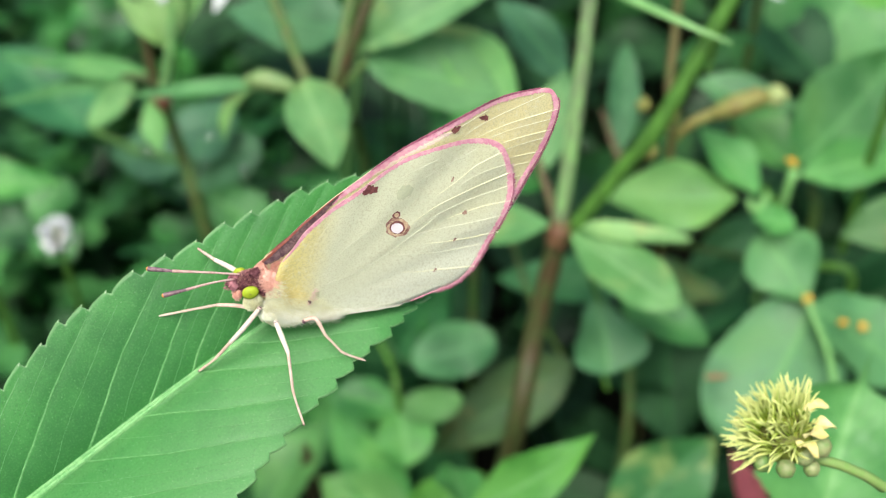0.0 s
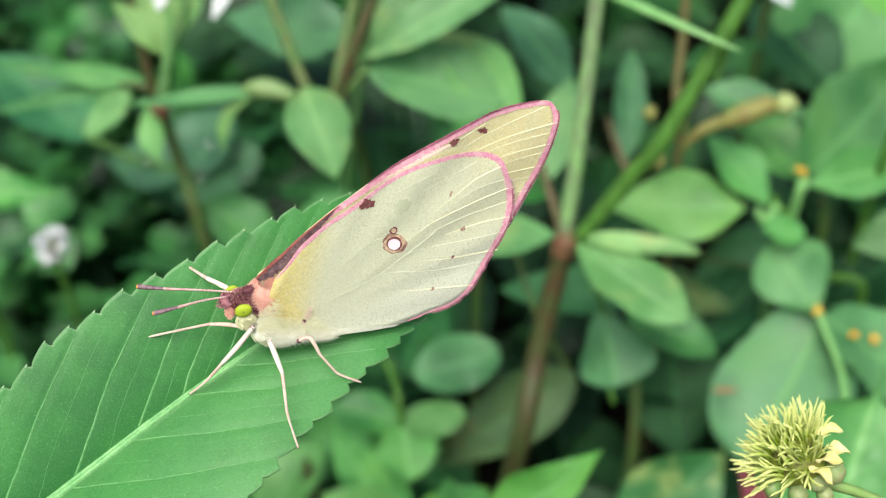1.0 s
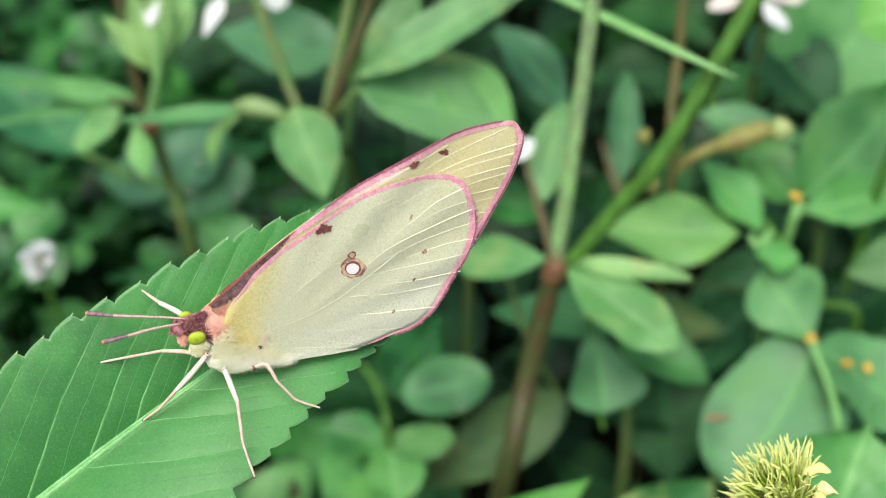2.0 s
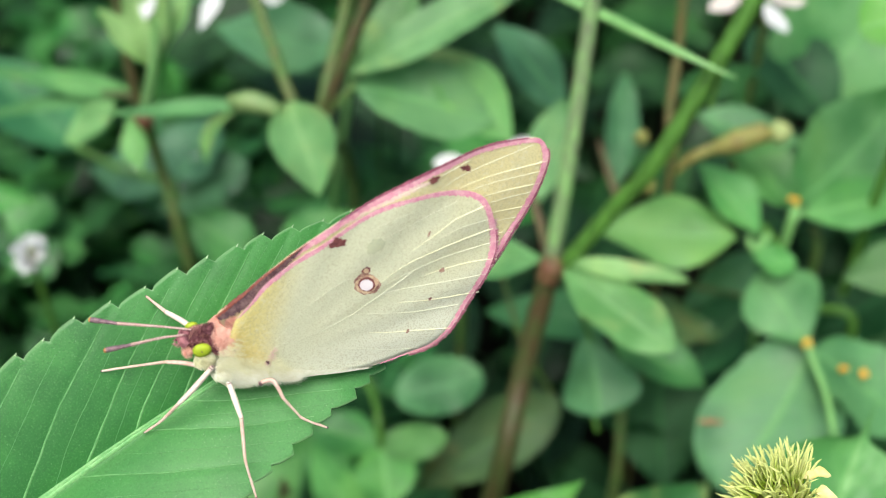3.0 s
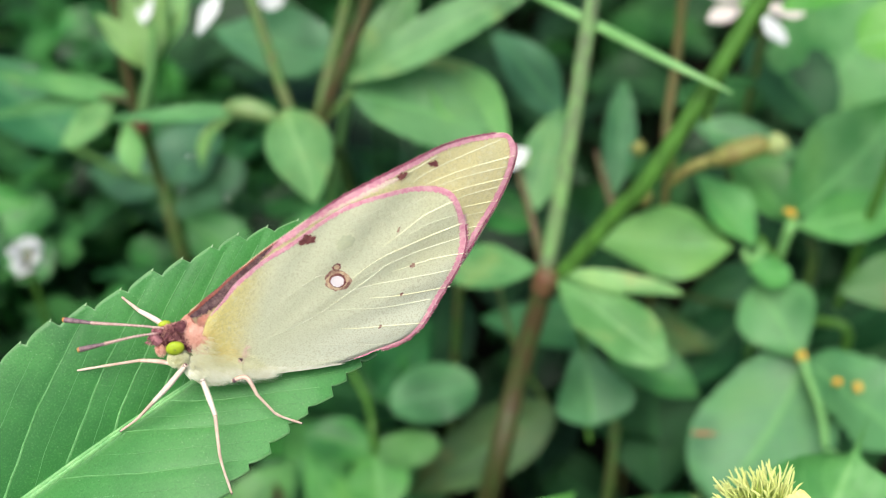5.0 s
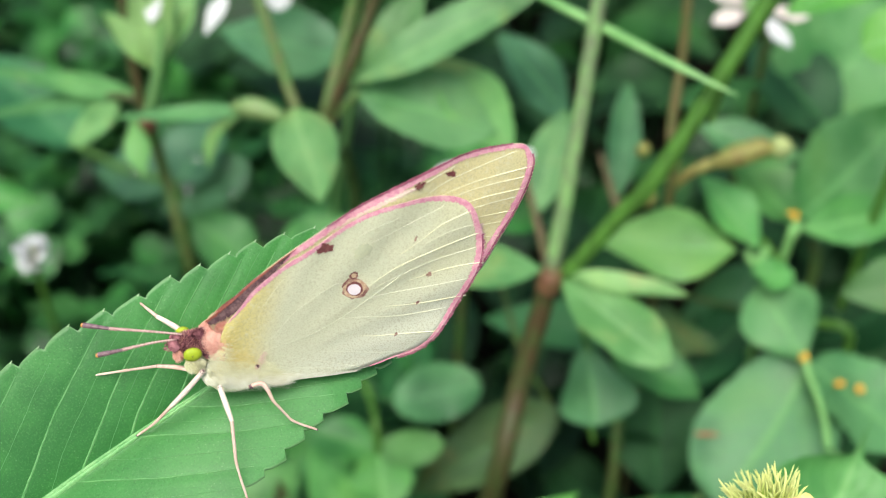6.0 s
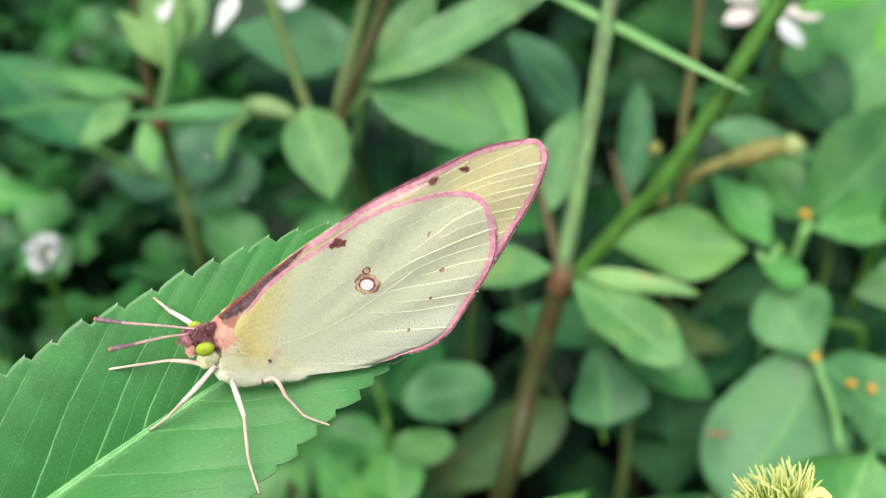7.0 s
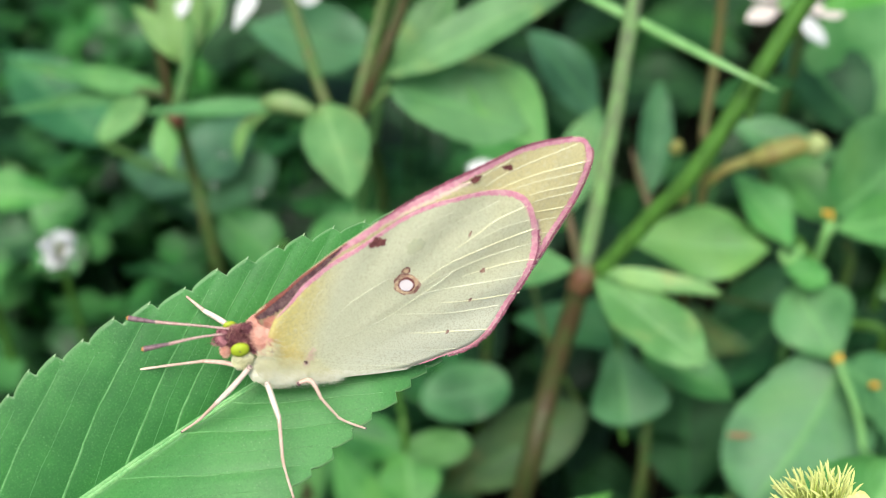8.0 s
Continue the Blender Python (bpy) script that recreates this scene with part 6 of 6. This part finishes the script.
STEM_HEAD = plain_material("stem_olive_light", (0.17, 0.31, 0.07), (0.22, 0.30, 0.10), 300, 0.5)
perch_leaf = build_perch_leaf()
butterfly = build_butterfly()
flower_head = build_seed_head()


def motions():
    walk(perch_leaf, [
        (0.0, pose(-0.03308, 0.06865, 0.12535, 43.213, -28.120, 26.641)),
        (0.1, pose(-0.03360, 0.06884, 0.12609, 43.005, -28.072, 26.395)),
        (0.2, pose(-0.03427, 0.06873, 0.12647, 42.797, -28.024, 26.148)),
        (0.3, pose(-0.03389, 0.06843, 0.12662, 42.589, -27.978, 25.902)),
        (0.4, pose(-0.03350, 0.06787, 0.12647, 42.380, -27.932, 25.655)),
        (0.5, pose(-0.03297, 0.06714, 0.12610, 42.172, -27.887, 25.408)),
        (0.6, pose(-0.03336, 0.06712, 0.12561, 41.881, -27.622, 26.042)),
        (0.7, pose(-0.03397, 0.06781, 0.12595, 41.595, -27.353, 26.673)),
        (0.8, pose(-0.03404, 0.06883, 0.12669, 41.313, -27.082, 27.301)),
        (0.9, pose(-0.03376, 0.06892, 0.12633, 41.035, -26.808, 27.926)),
        (1.0, pose(-0.03351, 0.06846, 0.12531, 40.760, -26.531, 28.548)),
        (1.1, pose(-0.03387, 0.06868, 0.12571, 41.021, -26.662, 28.289)),
        (1.2, pose(-0.03374, 0.06860, 0.12576, 41.283, -26.791, 28.030)),
        (1.3, pose(-0.03395, 0.06813, 0.12535, 41.546, -26.919, 27.769)),
        (1.4, pose(-0.03328, 0.06772, 0.12500, 41.809, -27.046, 27.507)),
        (1.5, pose(-0.03376, 0.06802, 0.12550, 42.074, -27.172, 27.244)),
        (1.6, pose(-0.03451, 0.06873, 0.12635, 42.320, -27.342, 27.445)),
        (1.7, pose(-0.03426, 0.06856, 0.12616, 42.565, -27.512, 27.646)),
        (1.8, pose(-0.03454, 0.06845, 0.12603, 42.810, -27.684, 27.846)),
        (1.9, pose(-0.03481, 0.06836, 0.12593, 43.054, -27.856, 28.045)),
        (2.0, pose(-0.03477, 0.06828, 0.12584, 43.299, -28.029, 28.244)),
        (2.2, pose(-0.03334, 0.06567, 0.12656, 42.875, -27.571, 26.014)),
        (3.3, pose(-0.03408, 0.06734, 0.12594, 42.884, -27.912, 26.460)),
        (3.5, pose(-0.03432, 0.06763, 0.12592, 42.717, -28.352, 27.847)),
        (3.7, pose(-0.03495, 0.06861, 0.12657, 42.520, -28.522, 27.955)),
        (3.9, pose(-0.03574, 0.06890, 0.12641, 42.322, -28.691, 28.064)),
        (4.0, pose(-0.03511, 0.06866, 0.12587, 42.223, -28.776, 28.119)),
        (4.1, pose(-0.03448, 0.06844, 0.12571, 42.105, -28.783, 27.953)),
        (4.3, pose(-0.03417, 0.06807, 0.12547, 41.869, -28.797, 27.619)),
        (4.5, pose(-0.03443, 0.06849, 0.12617, 41.633, -28.812, 27.287)),
        (4.7, pose(-0.03461, 0.06810, 0.12656, 41.887, -28.782, 27.655)),
        (5.8, pose(-0.03400, 0.06771, 0.12590, 42.304, -28.642, 26.946)),
        (6.0, pose(-0.03412, 0.06746, 0.12601, 42.404, -28.836, 27.057)),
        (6.2, pose(-0.03453, 0.06762, 0.12602, 42.359, -28.826, 26.845)),
        (6.4, pose(-0.03395, 0.06777, 0.12601, 42.313, -28.816, 26.632)),
        (6.5, pose(-0.03387, 0.06775, 0.12589, 42.291, -28.811, 26.525)),
        (6.6, pose(-0.03376, 0.06775, 0.12596, 42.324, -28.855, 26.536)),
        (6.8, pose(-0.03419, 0.06832, 0.12676, 42.392, -28.943, 26.558)),
        (7.0, pose(-0.03419, 0.06758, 0.12602, 42.459, -29.031, 26.580)),
        (7.2, pose(-0.03482, 0.06811, 0.12624, 42.444, -29.086, 26.741)),
        (7.4, pose(-0.03499, 0.06846, 0.12626, 42.429, -29.141, 26.903)),
        (7.5, pose(-0.03413, 0.06828, 0.12585, 42.421, -29.168, 26.983)),
        (7.6, pose(-0.03345, 0.06791, 0.12574, 42.465, -29.144, 26.831)),
        (7.8, pose(-0.03285, 0.06710, 0.12542, 42.554, -29.097, 26.528)),
        (8.0, pose(-0.03379, 0.06712, 0.12609, 42.643, -29.049, 26.224)),
    ])
    walk(butterfly, [
        (0.0, pose(-0.01226, 0.07836, 0.13885, -3.730, -22.522, 20.361)),
        (0.1, pose(-0.01273, 0.07847, 0.13958, -3.933, -22.494, 20.094)),
        (0.2, pose(-0.01335, 0.07828, 0.13995, -4.137, -22.467, 19.828)),
        (0.3, pose(-0.01292, 0.07790, 0.14008, -4.340, -22.441, 19.561)),
        (0.4, pose(-0.01248, 0.07726, 0.13991, -4.543, -22.416, 19.294)),
        (0.5, pose(-0.01191, 0.07644, 0.13953, -4.747, -22.392, 19.027)),
        (0.6, pose(-0.01236, 0.07669, 0.13893, -5.055, -22.157, 19.643)),
        (0.7, pose(-0.01302, 0.07763, 0.13916, -5.359, -21.918, 20.256)),
        (0.8, pose(-0.01315, 0.07892, 0.13980, -5.661, -21.677, 20.867)),
        (0.9, pose(-0.01293, 0.07927, 0.13933, -5.959, -21.432, 21.475)),
        (1.0, pose(-0.01273, 0.07907, 0.13820, -6.254, -21.185, 22.081)),
        (1.1, pose(-0.01307, 0.07918, 0.13865, -5.989, -21.288, 21.843)),
        (1.2, pose(-0.01291, 0.07899, 0.13875, -5.724, -21.390, 21.605)),
        (1.3, pose(-0.01310, 0.07841, 0.13839, -5.459, -21.492, 21.366)),
        (1.4, pose(-0.01241, 0.07788, 0.13809, -5.192, -21.592, 21.126)),
        (1.5, pose(-0.01286, 0.07807, 0.13864, -4.925, -21.691, 20.885)),
        (1.6, pose(-0.01368, 0.07883, 0.13956, -4.672, -21.835, 21.105)),
        (1.7, pose(-0.01350, 0.07871, 0.13943, -4.418, -21.981, 21.323)),
        (1.8, pose(-0.01384, 0.07865, 0.13936, -4.165, -22.127, 21.542)),
        (1.9, pose(-0.01418, 0.07861, 0.13933, -3.912, -22.275, 21.760)),
        (2.0, pose(-0.01421, 0.07858, 0.13931, -3.660, -22.423, 21.977)),
        (2.2, pose(-0.01230, 0.07522, 0.13985, -4.117, -22.009, 19.722)),
        (3.3, pose(-0.01320, 0.07702, 0.13937, -4.067, -22.347, 20.154)),
        (3.5, pose(-0.01377, 0.07776, 0.13953, -4.173, -22.800, 21.503)),
        (3.7, pose(-0.01445, 0.07876, 0.14025, -4.340, -22.988, 21.582)),
        (3.9, pose(-0.01529, 0.07908, 0.14016, -4.507, -23.176, 21.662)),
        (4.0, pose(-0.01470, 0.07885, 0.13965, -4.591, -23.270, 21.702)),
        (4.1, pose(-0.01404, 0.07857, 0.13949, -4.702, -23.288, 21.522)),
        (4.3, pose(-0.01367, 0.07808, 0.13926, -4.924, -23.325, 21.164)),
        (4.5, pose(-0.01389, 0.07838, 0.13997, -5.146, -23.364, 20.805)),
        (4.7, pose(-0.01412, 0.07813, 0.14034, -4.908, -23.309, 21.201)),
        (5.8, pose(-0.01336, 0.07749, 0.13963, -4.531, -23.129, 20.545)),
        (6.0, pose(-0.01354, 0.07726, 0.13981, -4.412, -23.312, 20.657)),
        (6.2, pose(-0.01390, 0.07734, 0.13981, -4.456, -23.306, 20.439)),
        (6.4, pose(-0.01329, 0.07742, 0.13981, -4.500, -23.301, 20.222)),
        (6.5, pose(-0.01319, 0.07736, 0.13968, -4.523, -23.298, 20.114)),
        (6.6, pose(-0.01309, 0.07736, 0.13977, -4.485, -23.339, 20.126)),
        (6.8, pose(-0.01354, 0.07792, 0.14060, -4.410, -23.420, 20.151)),
        (7.0, pose(-0.01356, 0.07719, 0.13989, -4.336, -23.501, 20.176)),
        (7.2, pose(-0.01423, 0.07776, 0.14014, -4.343, -23.557, 20.333)),
        (7.4, pose(-0.01444, 0.07817, 0.14018, -4.351, -23.613, 20.490)),
        (7.5, pose(-0.01360, 0.07801, 0.13978, -4.356, -23.641, 20.568)),
        (7.6, pose(-0.01289, 0.07760, 0.13966, -4.316, -23.613, 20.422)),
        (7.8, pose(-0.01223, 0.07668, 0.13933, -4.238, -23.557, 20.130)),
        (8.0, pose(-0.01311, 0.07659, 0.13998, -4.160, -23.500, 19.839)),
    ])
    walk(flower_head, [
        (0.0, pose(0.02908, 0.07677, 0.12569, 50.000, -0.000, 0.000)),
        (0.5, pose(0.02929, 0.07668, 0.12559, 50.000, -0.000, 0.000)),
        (1.0, pose(0.02874, 0.07664, 0.12553, 50.000, -0.000, 0.000)),
        (1.5, pose(0.02903, 0.07686, 0.12580, 50.000, -0.000, 0.000)),
        (2.0, pose(0.02882, 0.07669, 0.12559, 50.000, -0.000, 0.000)),
        (3.5, pose(0.02908, 0.07668, 0.12559, 50.000, -0.000, 0.000)),
        (4.0, pose(0.02851, 0.07677, 0.12569, 50.000, -0.000, 0.000)),
        (4.5, pose(0.02847, 0.07681, 0.12574, 50.000, -0.000, 0.000)),
        (6.0, pose(0.02848, 0.07658, 0.12546, 50.000, -0.000, 0.000)),
        (6.5, pose(0.02875, 0.07677, 0.12569, 50.000, -0.000, 0.000)),
        (7.0, pose(0.02856, 0.07672, 0.12564, 50.000, -0.000, 0.000)),
        (7.5, pose(0.02875, 0.07669, 0.12560, 50.000, -0.000, 0.000)),
        (8.0, pose(0.02868, 0.07661, 0.12550, 50.000, -0.000, 0.000)),
    ])


motions()
